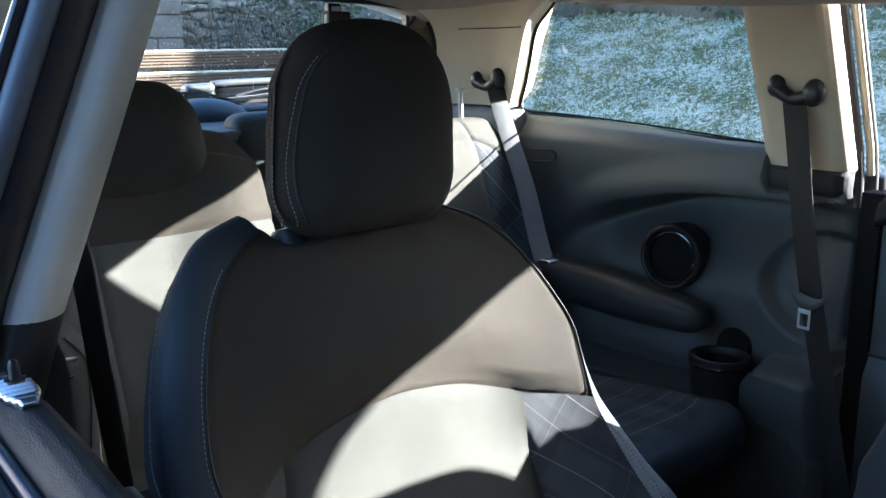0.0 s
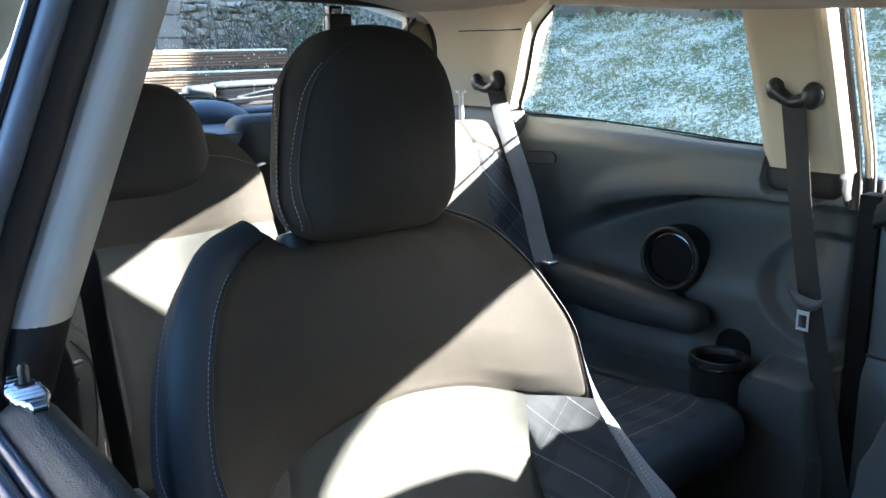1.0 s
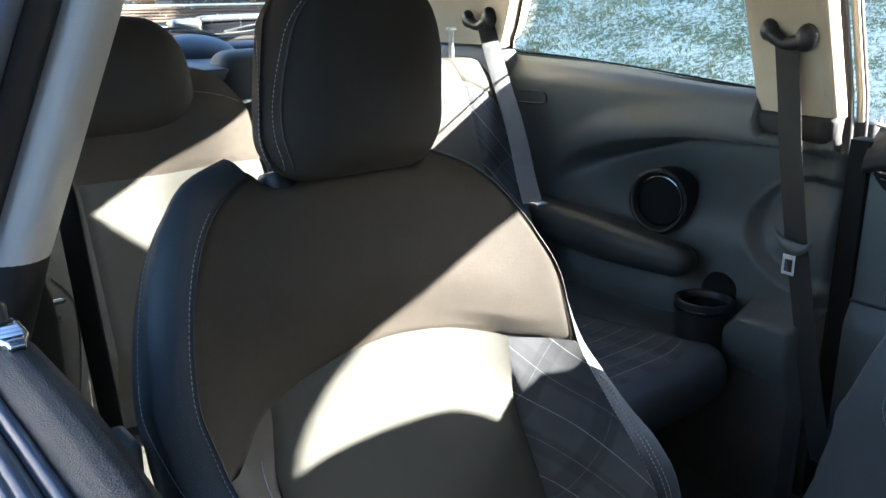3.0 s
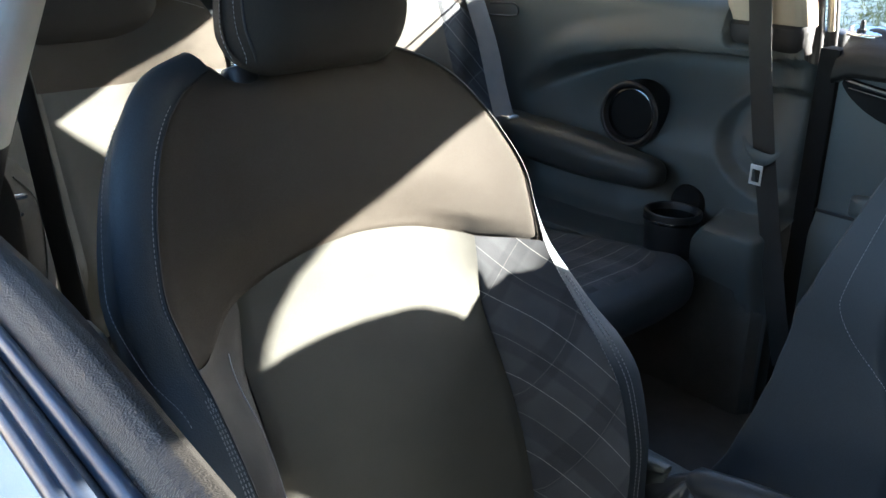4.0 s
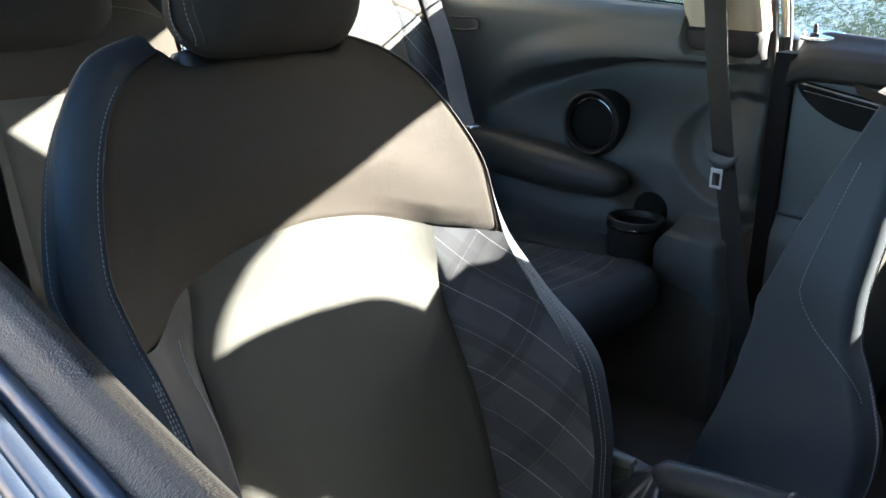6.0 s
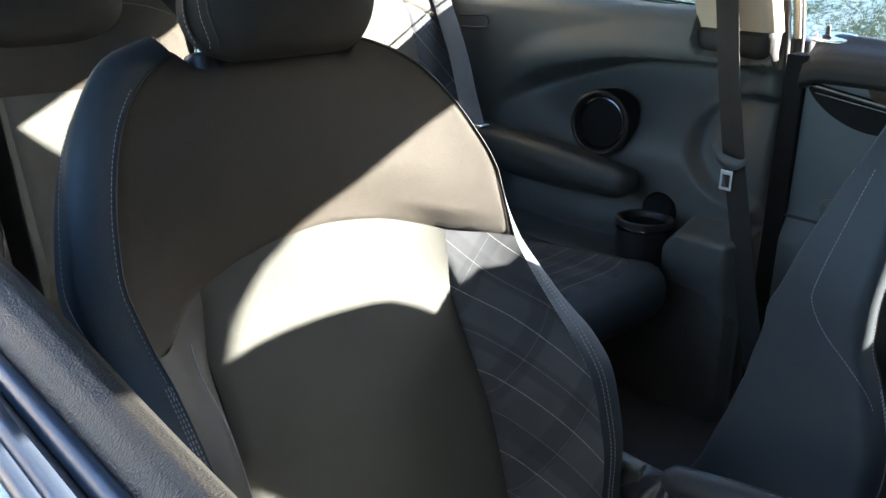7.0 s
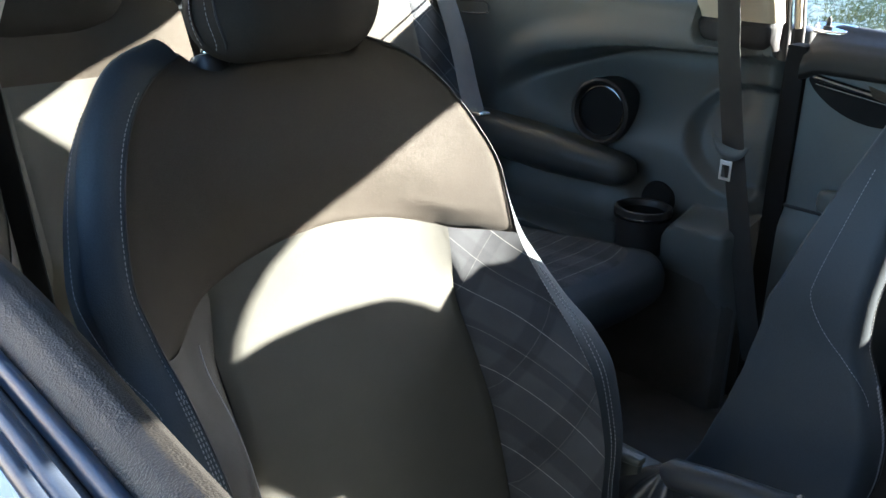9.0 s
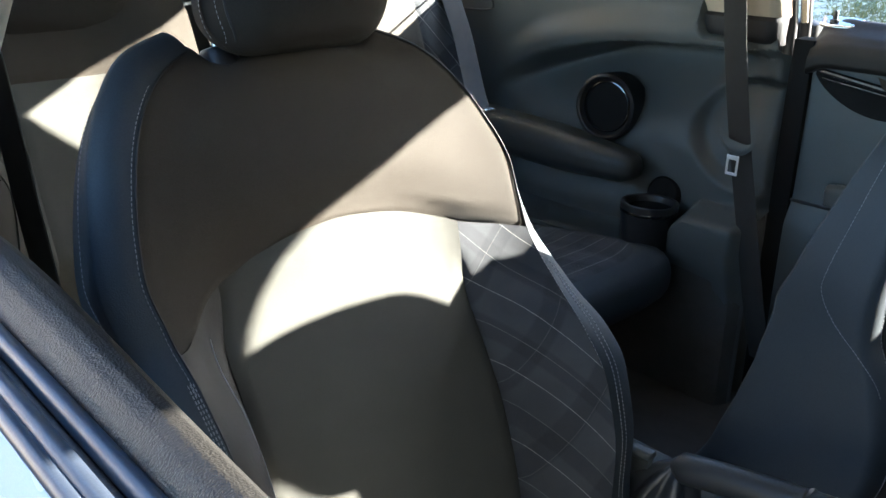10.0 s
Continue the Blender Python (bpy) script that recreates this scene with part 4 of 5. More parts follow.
# ---- doors ----
def door(sgn):
    """Closed frameless door with its window wound down."""
    far = sgn > 0
    d = thing("door_2" if far else "door_1", (sgn * 0.7, -0.5, 0.6), "closed car door with dark grey inner panel, window wound down" if far else "closed car door with grey top pad and window wound down", "car door", kind="structure")
    y0, y1 = -1.15, 0.018

    def pad(s, t):
        # section over the top of the door, from the inner panel to the outer slot
        sec = [(0.662, 0.80), (0.664, 0.86), (0.667, 0.9), (0.671, 0.922), (0.677, 0.936), (0.685, 0.943), (0.694, 0.945), (0.703, 0.9425), (0.711, 0.937), (0.7165, 0.930), (0.7185, 0.922)]
        if far:
            sec = [(0.668, 0.886), (0.652, 0.888), (0.647, 0.896), (0.648, 0.912), (0.655, 0.928), (0.667, 0.938)] + sec[5:]
        k = s * (len(sec) - 1)
        i = min(int(k), len(sec) - 2)
        a, b = Vector(sec[i]), Vector(sec[i + 1])
        p = a.lerp(b, k - i)
        y = y0 + (y1 - y0) * t
        end = 0.014 * smooth(0.04, 0.0, (y1 - y)) ** 2
        end -= 0.024 * smooth(-0.42, 0.0, y) * smooth(0.35, 0.75, s) if far else 0
        return Vector((sgn * (p.x + 0.010 * smooth(-0.1, -0.9, y) + (0 if far else 0.025 * (1 - s) * smooth(-0.1, -0.5, y))), y, p.y - end))
    part("top_pad", grid(pad, 40, 60), M["pad"], d, "grained grey top pad")
    for nm, x, z, r, mt in (("inner_seal", 0.7225, 0.9295, 0.0055, "strip"), ("slot", 0.7305, 0.922, 0.0055, "rubber"), ("outer_seal", 0.7385, 0.9315, 0.0055, "strip"), ("outer_strip", 0.7465, 0.932, 0.0045, "strip")):
        part(nm, tube([(sgn * (x + 0.010 * smooth(-0.1, -0.9, y)), y, z + (0.024 * smooth(-0.42, 0.0, y) if far else 0)) for y in [y0 + (y1 - y0) * k / 20 for k in range(21)]], r, 10), M[mt], d)
    part("skin", grid(lambda s, t: Vector((sgn * (0.749 + 0.010 * smooth(-0.1, -0.9, y0 + (y1 - y0) * t) + 0.05 * math.sin(s * 1.6)), y0 + (y1 - y0) * t, 0.934 - 0.74 * s)), 16, 24), M["paint"], d, "white painted outer skin")

    def inner(s, t):
        y, z = y0 + (y1 - 0.006 - y0) * s, 0.3 + 0.592 * t
        x = 0.668 - 0.02 * smooth(0.66, 0.60, z)
        return Vector((sgn * x, y, z))
    part("inner_panel", grid(inner, 40, 40), M["hard"], d)
    part("panel_joint", tube([(sgn * 0.652, y0, 0.645), (sgn * 0.652, y1 - 0.01, 0.652)], 0.003, 6), M["piping"], d)
    # lock button on its winged plate
    up, tip = (0.012, 0.5) if far else (0.0, 0.0)
    plate = part("lock_plate", rbox((sgn * 0.694, -0.012, 0.9465 + up), (0.027, 0.072, 0.007), 0.0034, n=26, bend=lambda p: Vector((p.x * (1 - 0.55 * smooth(0.008, 0.036, abs(p.y))), p.y, p.z + (0.0003 if far else 0.0009) * math.sin(p.y * 800) + tip * p.x))), M["steel"], d, "ribbed chrome plate")
    part("lock_button", tube([(sgn * 0.692, 0.0, z + up) for z in (0.946, 0.951, 0.9515, 0.963, 0.966)], [0.0085, 0.0075, 0.0042, 0.004, 0.0025], 14), M["black"], plate, "black lock button")
    if far:
        # door opener in its dark bowl
        def rim(y):
            return 0.886 + 0.14 * y

        def bowl(s, t):
            y = 0.004 - 0.21 * s
            drop = 0.056 * math.sin(math.pi * min(1, 0.02 + s * 0.98)) ** 0.55
            return Vector((0.6645 - 0.002 * t, y, rim(y) - drop * t))
        part("handle_bowl", grid(bowl, 30, 8), M["matte"], d, "black bowl")
        part("handle", tube(spline([(0.660, 0.0, rim(0) - 0.004), (0.652, -0.06, rim(-0.06) - 0.003), (0.650, -0.12, rim(-0.12) - 0.003), (0.654, -0.2, rim(-0.2) - 0.004)], 20), [0.0015] + [0.0042] * 18 + [0.003], 8), M["steel"], d, "chrome opener")
        part("handle_lower", tube(spline([(0.660, -0.01, rim(0) - 0.016), (0.655, -0.06, rim(-0.06) - 0.013), (0.654, -0.2, rim(-0.2) - 0.011)], 20), 0.0016, 8), M["steel"], d, "thin chrome line")
        part("pull_grip", rbox((0.655, -0.13, 0.675), (0.03, 0.16, 0.045), 0.014, seg=3, n=6), M["hard"], d, "grey pull grip")


door(1)
door(-1)


# ---- front seats ----
def front_seat(xc, hinge, recline, label, nod=0.0):
    """Sports seat: u across, w up the back from the hinge, d forward out of the back."""
    R = radians(recline)
    hy, hz = hinge
    UP, FW = Vector((0, math.sin(R), math.cos(R))), Vector((0, -math.cos(R), math.sin(R)))

    def at(u, w, d):
        return Vector((xc + u, hy, hz)) + UP * w + FW * d
    seat = thing("front_seat", (xc, hy - 0.2, 0.22), label, "car seat", "front seats")
    U1 = [(-0.03, 0.2), (0.1, 0.208), (0.2, 0.211), (0.3, 0.206), (0.38, 0.206), (0.42, 0.209), (0.46, 0.214), (0.5, 0.209), (0.54, 0.199), (0.58, 0.183), (0.61, 0.163), (0.635, 0.135), (0.65, 0.105)]
    D1 = [(-0.03, 0.08), (0.1, 0.1), (0.18, 0.118), (0.24, 0.12), (0.3, 0.109), (0.34, 0.09), (0.38, 0.065), (0.41, 0.045), (0.46, 0.034), (0.54, 0.022), (0.58, 0.013), (0.62, -0.002), (0.65, -0.02)]
    U1R = [(-0.03, 0.2), (0.1, 0.208), (0.2, 0.211), (0.3, 0.209), (0.32, 0.213), (0.34, 0.221), (0.36, 0.227), (0.38, 0.228), (0.41, 0.227), (0.46, 0.225), (0.48, 0.225), (0.5, 0.221), (0.54, 0.203), (0.58, 0.183), (0.61, 0.163), (0.635, 0.135), (0.65, 0.105)]
    D1R = [(-0.03, 0.08), (0.1, 0.1), (0.18, 0.118), (0.24, 0.12), (0.3, 0.103), (0.32, 0.088), (0.34, 0.068), (0.36, 0.051), (0.38, 0.040), (0.41, 0.031), (0.46, 0.028), (0.54, 0.022), (0.58, 0.013), (0.62, -0.002), (0.65, -0.02)]
    INL = [(0.0, 0.135), (0.25, 0.137), (0.3, 0.139), (0.346, 0.142), (0.379, 0.144), (0.405, 0.142), (0.43, 0.139)]
    INR = [(0.0, 0.174), (0.13, 0.172), (0.178, 0.171), (0.228, 0.167), (0.271, 0.160), (0.336, 0.148), (0.376, 0.143), (0.4, 0.144), (0.43, 0.146)]
    # lower seam of the shoulder piece, arched over the centre panel
    LOW = [(-0.215, 0.400), (-0.2, 0.400), (-0.184, 0.405), (-0.170, 0.418), (-0.158, 0.430), (-0.143, 0.440), (-0.092, 0.457), (-0.046, 0.467), (0.0, 0.470), (0.035, 0.467), (0.07, 0.461), (0.1, 0.452), (0.128, 0.441), (0.145, 0.433), (0.18, 0.421), (0.215, 0.407)]
    BASE = [(0.0, -0.004), (0.15, 0.008), (0.3, 0.010), (0.43, 0.002), (0.52, 0.006), (0.6, -0.006), (0.65, -0.022)]

    def flush(u, w):
        """Depth of the shoulder piece along its lower seam."""
        if u > 0:
            return curve(BASE, w) - 0.006 + (0.034 - curve(BASE, w)) * min(1.0, u / 0.224) ** 2.3
        return curve(BASE, w) - 0.006 + (0.0455 - curve(BASE, w)) * min(1.0, -u / 0.21) ** 4.7

    # centre panel
    def centre(s, t):
        k = 2 * s - 1
        w = -0.02 + (curve(LOW, k * 0.143) + 0.022) * t
        u = k * curve(INR if k > 0 else INL, w)
        pil = smooth(0.0, 0.012, min(1 - abs(k), (1 - t) * 3) * 0.15)
        d = curve(BASE, w) - 0.003 * (1 - pil) + 0.005 * (1 - k * k) - 0.003
        if k > 0:
            d += (flush(u, w) + 0.001 - d) * smooth(0.78, 0.96, t) * k ** 2
        return at(u, w, d)
    part("centre_panel", grid(centre, 56, 72), M["panel"], seat, "plain dark cloth centre panel")
    # side cushions in check cloth
    for sg, nm in ((-1, "side_cushion"), (1, "side_cushion")):
        def bol(s, t, sg=sg):
            wide = 0.144 + 0.068 * s
            w = -0.02 + (curve(LOW, sg * wide) + 0.022) * t
            a, b = curve(INR if sg > 0 else INL, w), curve(U1R if sg > 0 else U1, w)
            d0, d1 = curve(BASE, w) - 0.010, curve(D1R if sg > 0 else D1, w)
            u = a + (b - a) * s
            if sg < 0:
                d = d0 + (d1 - d0) * math.sin(min(1, s / 0.92) * math.pi / 2)
                return at(sg * u, w, d + (flush(-u, w) - d) * smooth(0.80, 0.985, t) * (1 - s ** 3))
            pil = 0.010 * math.sin(math.pi * s) + 0.006 * smooth(0, 0.1, s)
            d = d0 + (d1 - d0) * s ** 0.85 + pil * (1 - 0.7 * smooth(0.6, 1.0, t)) - 0.004 * (1 - smooth(0, 0.06, s))
            return at(sg * u, w, d + (flush(u, w) - d) * smooth(0.78, 0.96, t) * (1 - s ** 4))

        def cloth(s, t, sg=sg):
            w = -0.02 + (curve(LOW, sg * (0.144 + 0.068 * s)) + 0.022) * t
            return s * math.hypot(curve(U1R, w) - curve(INR, w), curve(D1R, w) - curve(BASE, w)), w
        part(nm, grid(bol, 24, 70, uv=cloth), M["plaid" if sg > 0 else "side_cloth"], seat, "side cushion in dark tartan check" if sg > 0 else "side cushion in plain dark cloth")
        if sg < 0:
            part("thread", tube([bol(0.30 + 0.5 * k / 40, 0.94 - 0.6 * k / 40) + FW * 0.0004 for k in range(41)], 0.0005, 5), M["thread"], seat, "single pale thread")
    # shoulder piece
    def shoulder(s, t):
        k = 2 * s - 1
        tt = min(1.0, t / 0.86)
        side = 0.408 + 0.242 * tt
        wb = curve(LOW, k * 0.21)
        crest = (0.640 if xc < 0 else 0.624) - 0.010 * math.exp(-((abs(k) - 0.66) / 0.25) ** 2) + 0.012 * smooth(0.8, 1.0, abs(k))
        w = wb + (crest - wb) * tt
        u = k * curve(U1R if k > 0 else U1, side)
        mid = curve(BASE, w) + 0.010 * smooth(0, 0.35, tt) - 0.004
        edge = curve(D1R if k > 0 else D1, side)
        d = mid + (edge - mid) * abs(k) ** (3.2 + (1.5 if k < 0 else -0.9) * (1 - smooth(0, 0.35, tt)))
        d -= 0.009 * math.exp(-((k - 0.64) / 0.24) ** 2) * (1 - smooth(0.0, 0.125, tt))
        e = smooth(0.0, 0.03, tt) * smooth(0.0, 0.03, 1 - abs(k))
        d -= 0.002 * (1 - e)
        if t > 0.86:
            a = (t - 0.86) / 0.14 * math.pi / 2
            w += 0.014 * math.sin(a)
            d -= 0.075 * (1 - math.cos(a)) + 0.012 * a
        return at(u, w, d)
    part("shoulder_piece", grid(shoulder, 72, 84), M["cloth"], seat, "dark cloth upper back")
    # wrap-round sides
    def seam(sg, n=90):
        return [Vector((sg * curve(U1R if sg > 0 else U1, w), w, curve(D1R if sg > 0 else D1, w))) for w in [-0.03 + (0.68 if xc < 0 else 0.662) * k / (n - 1) for k in range(n)]]
    for sg in (-1, 1):
        sm = seam(sg)
        outs = []
        for i, p in enumerate(sm):
            t = sm[min(i + 2, len(sm) - 1)] - sm[max(i - 2, 0)]
            n = Vector((t.y, -t.x, 0)) * sg
            outs.append(n.normalized())
        outs = [sum((outs[max(0, min(len(outs) - 1, i + k))] for k in range(-6, 7)), Vector()).normalized() for i in range(len(outs))]
        DEEP = [(0.0, 0.195), (0.2, 0.19), (0.26, 0.185), (0.32, 0.168), (0.38, 0.136), (0.44, 0.106), (0.5, 0.09), (0.56, 0.073), (0.62, 0.05), (0.65, 0.04)]
        # the side towards the driver's window shows broad, the other folds straight back
        B = [(0.0, 0.05), (0.2, 0.05), (0.3, 0.042), (0.4, 0.034), (0.5, 0.032), (0.58, 0.034), (0.62, 0.034), (0.65, 0.024)] if sg < 0 else [(0.0, 0.06), (0.2, 0.06), (0.3, 0.057), (0.34, 0.043), (0.37, 0.034), (0.39, 0.026), (0.41, 0.019), (0.44, 0.010), (0.46, 0.006), (0.48, 0.004), (0.5, 0.003), (0.54, 0.004), (0.58, 0.006), (0.62, 0.007), (0.65, 0.006)]

        def wrap(s, t, off=0.0):
            x = t * (len(sm) - 1)
            i = min(int(x), len(sm) - 2)
            f = x - i
            p, n = sm[i].lerp(sm[i + 1], f), outs[i].lerp(outs[i + 1], f)
            b = curve(B, p.y)
            a = min(1.0, s / 0.35) * math.pi * 0.5
            run, over = max(0.0, min(1.0, (s - 0.35) / 0.5)), max(0.0, (s - 0.85) / 0.15)
            deep = curve(DEEP, p.y)
            out = (b * math.sin(a) ** 0.8 if a > 0 else 0) - 0.010 * run - 0.05 * over ** 1.5
            back = (0.02 * (1 - math.cos(a)) if a > 0 else 0) + (deep - 0.02) * run + 0.008 * math.sin(over * math.pi / 2)
            lip = 0.001 * (1 - smooth(0, 0.04, s))
            q = p + n * (out + off * math.sin(a))
            return at(q.x, q.y, p.z - back - lip + off * math.cos(a))
        part("side_cover", grid(wrap, 32, 89), M["leather"], seat, "smooth dark side cover")
        part("piping", tube([wrap(0.0, k / 120, 0.0) + FW * 0.0012 for k in range(121)], 0.0009, 6), M["piping"], seat, "black piping")
        for row, k0, k1, swing in ((0.014, 118, 192, 0.0), (0.007, 8, 122, 0.0), (0.018, 8, 122, 0.0), (0.030, 8, 122, 0.0), (0.15, 116, 186, 0.48)) if sg < 0 else ((0.012, 8, 124, 0.0), (0.055, 36, 119, 0.0), (0.085, 36, 117, 0.0)):
            tagged(part("stitching", stitches([wrap(row + swing * smooth(k0, k0 + 30, k), k / 200, 0.0007) for k in range(k0, k1)], r=0.0006 if k0 < 40 else 0.00042), M["thread"], seat, "pale grey stitching"), kind="stuff")
    # back of the seat
    def shell(s, t):
        a = math.pi * (s * 2 - 1)
        w = -0.02 + 0.655 * t
        hw = curve([(-0.02, 0.17), (0.18, 0.195), (0.4, 0.185), (0.55, 0.165), (0.60, 0.13), (0.64, 0.08)], w)
        c, sn = math.cos(a), math.sin(a)
        return at(hw * math.copysign(abs(sn) ** 0.5, sn), w, curve([(-0.02, -0.07), (0.3, -0.06), (0.64, -0.045)], w) + 0.022 * math.copysign(abs(c) ** 0.5, c))
    bm = grid(shell, 48, 30, wrap=True)
    bmesh.ops.holes_fill(bm, edges=[e for e in bm.edges if e.is_boundary], sides=0)
    part("back_shell", bm, M["black"], seat, "black back shell")
    # headrest on two posts
    HC = (0.0, 0.738, -0.004 + nod)
    def hr(p):
        q = p.copy()
        q.x *= 1 - 0.12 * smooth(0.0, 0.10, p.z) - 0.02 * smooth(-0.01, -0.10, p.z)
        if xc < 0:  # the driver's headrest sits a little askew
            q.x += curve([(-0.11, -0.013), (-0.086, -0.010), (-0.056, -0.0035), (-0.022, 0.0055), (0.013, 0.0135), (0.037, 0.0155), (0.074, 0.012), (0.11, 0.010)], p.z)
        q.z -= 0.016 * (p.x / 0.095) ** 2 * smooth(0.02, 0.1, p.z)
        q.y += 0.012 * (p.z / 0.1) ** 2 - 0.018 * (p.x / 0.1) ** 2 * (1 if p.y > 0 else 0)
        return q
    bm = rbox((0.0145 if xc < 0 else 0.004, 0, 0), (0.212, 0.108, 0.207), 0.053, seg=7, n=24, bend=hr)
    for v in bm.verts:
        v.co = at(HC[0] + v.co.x, HC[1] + v.co.z, HC[2] + v.co.y)
    tree = BVHTree.FromBMesh(bm)
    head = part("headrest", bm, M["shaded_cloth"], seat, "rounded dark cloth headrest")
    for sg in (-1, 1):
        def on_front(u, w, lift):
            hit = tree.ray_cast(at(u, w, 0.2), -FW)[0]
            return hit + FW * lift if hit else at(u, w, 0.0)

        def on_side(w, d, lift):
            hit = tree.ray_cast(at(sg * 0.3, w, d), Vector((-sg, 0, 0)))[0]
            return hit + Vector((sg * lift, 0, 0)) if hit else at(sg * 0.08, w, d)
        post = part("post", tube([at(sg * 0.072 + 0.003, w, (-0.034 if sg < 0 else -0.05) + nod) for w in (0.644, 0.67, 0.70)], 0.0065, 14), M["steel"], head, "chrome post")
        part("collar", lathe([(0.018, -0.014), (0.0185, 0.002), (0.016, 0.006), (0.0095, 0.0075), (0.007, 0.005)], at(sg * 0.072 + 0.003, 0.644, (-0.034 if sg < 0 else -0.05) + nod), UP, 24), M["black"], head, "black post collar")
        if sg > 0:
            continue
        line = spline([(sg * u, w, 0) for u, w in ((0.076, 0.648), (0.0805, 0.664), (0.0815, 0.68), (0.0772, 0.7032), (0.0696, 0.729), (0.0613, 0.7542), (0.0532, 0.777), (0.0430, 0.794), (0.0280, 0.807), (0.014, 0.815))], 70)
        part("piping", tube([on_front(p.x, p.y, 0.0002) for p in line], 0.0013, 6), M["piping"], head, "dark seam")
        tagged(part("stitching", stitches([on_front(p.x + sg * 0.0048, p.y, 0.0003) for p in line[:60]]), M["thread"], head, "pale stitching"), kind="stuff")
        tagged(part("stitching", stitches([on_side(0.655 + 0.125 * k / 40, -0.004 - 0.012 * (k / 40) ** 2, 0.0003) for k in range(41)]), M["thread"], head, "pale stitching"), kind="stuff")
    # cushion
    bm = rbox((0, 0, 0), (0.44, 0.52, 0.17), 0.06, seg=4, n=14, bend=lambda p: p + Vector((0, 0, 0.03 * smooth(0.13, 0.2, abs(p.x)) - 0.12 * p.y)))
    bmesh.ops.translate(bm, vec=(xc, hy - 0.27, 0.36), verts=bm.verts)
    part("cushion", bm, M["cloth"], seat, "dark cloth seat cushion")
    part("rail", rbox((xc, hy - 0.25, 0.25), (0.36, 0.5, 0.05), 0.01), M["black"], seat)
    return seat


front_seat(-XS, (-0.144, 0.40), 17, "dark cloth sports seat with tartan sides and grey stitching")
front_seat(XS, (-0.225, 0.300), -13, "matching dark sports seat with its back tilted forward", 0.045)


# ---- rear seats ----
def rear_seat(xc, label):
    R = radians(20)
    UP, FW = Vector((0, math.sin(R), math.cos(R))), Vector((0, -math.cos(R), math.sin(R)))
    base = Vector((xc, 0.62, 0.55))
    s = thing("passenger_seat", (xc, 0.7, 0.24), label, "car seat", "rear seats")

    def place(bm, u, w, d):
        for v in bm.verts:
            v.co = base + Vector((u + v.co.x, 0, 0)) + UP * (w + v.co.z) + FW * (d + v.co.y)
        return bm

    sg = math.copysign(1, xc)

    def at(u, w, d):
        return base + Vector((u, 0, 0)) + UP * w + FW * d

    def half(w, k):
        if sg < 0 and k > 0:
            return curve([(-0.05, 0.21), (0.30, 0.206), (0.36, 0.203), (0.436, 0.199), (0.466, 0.192), (0.502, 0.178), (0.52, 0.158), (0.54, 0.125), (0.565, 0.08)], w)
        return curve([(-0.05, 0.212), (0.36, 0.213), (0.42, 0.214), (0.46, 0.210), (0.49, 0.2), (0.515, 0.18), (0.54, 0.14)], w)

    def face(u, w):
        k = abs(u) / 0.21
        side = 0.038 * smooth(0.0, 0.75, k) * smooth(0.56, 0.42, w) if sg < 0 < u else (0.055 if sg < 0 else 0.03) * k ** 3 * (1.0 if u * sg > 0 else 0.35) * smooth(0.50, 0.30, w)
        return side + 0.010 * (1 - k * k) - 0.03 * smooth(0.42, 0.55, w) - (0.07 * smooth(0.08, -0.02, w) if sg < 0 else 0.0)

    def sheet(low, high, u0, u1, top=False):
        def f(a, t):
            k = u0 + (u1 - u0) * a
            w0, w1 = (low(k) if callable(low) else low), (high(k) if callable(high) else high)
            w = w0 + (w1 - w0) * t
            d = face(k * 0.21, w)
            e = min(abs(a), abs(1 - a)) * (u1 - u0) * 0.21
            d -= 0.003 * (1 - smooth(0, 0.010, e)) + 0.003 * (1 - smooth(0, 0.012, min(w - w0, w1 - w if not top else 1)))
            if abs(k) > 0.93:
                d -= 0.07 * ((abs(k) - 0.93) / 0.07) ** 2
            over = max(0.0, (w - (0.495 if sg > 0 else 0.515)) / 0.05) if top else 0.0
            return at(k * half(w, k), w - 0.012 * over ** 2, d - 0.12 * over ** 2.2)
        return f
    inner = (-1.0, 0.52) if sg > 0 else (-0.52, 1.0)
    outer = (0.52, 1.0) if sg > 0 else (-1.0, -0.52)
    def brow(k):
        if sg < 0:
            return curve([(0.05, 0.478), (0.10, 0.476), (0.13, 0.471), (0.16, 0.462), (0.19, 0.446), (0.21, 0.43)], abs(k) * 0.21)
        return curve([(-0.07, 0.461), (0.07, 0.461), (0.103, 0.456), (0.132, 0.445), (0.159, 0.427), (0.185, 0.402), (0.21, 0.37)], abs(k) * 0.21)
    split = 0.345 if sg < 0 else 0.19
    part("backrest", grid(sheet(-0.05, split, *inner), 40, 40), M["panel"], s, "plain cloth lower back")
    if sg < 0:
        part("side_pad", grid(sheet(-0.05, split, *outer), 20, 40), M["panel"], s, "plain cloth side pad")
        # darker cloth than the far seat's upper back: its shade is in the colour
        part("upper_back", grid(sheet(split, 0.565, -1.0, 1.0, True), 60, 40), M["cloth"], s, "dark cloth upper back")
    else:
        part("side_pad", grid(sheet(-0.05, brow, *outer), 20, 50, uv=lambda a, t: (a * 0.11, t * 0.46)), M["plaid_rear"], s, "side pad in dark tartan check")
        part("upper_back", grid(sheet(split, 0.545, *inner, True), 48, 60), M["rear_cloth"], s, "smooth cloth upper back")
        part("shoulder_pad", grid(sheet(brow, 0.545, *outer, True), 20, 30), M["rear_cloth"], s, "smooth cloth shoulder")
    part("back_shell", rbox((xc, 0.93, 0.76), (0.36, 0.05, 0.46), 0.02, bend=lambda p: p + Vector((0, 0.36 * p.z, 0))), M["black"], s, "black back shell")
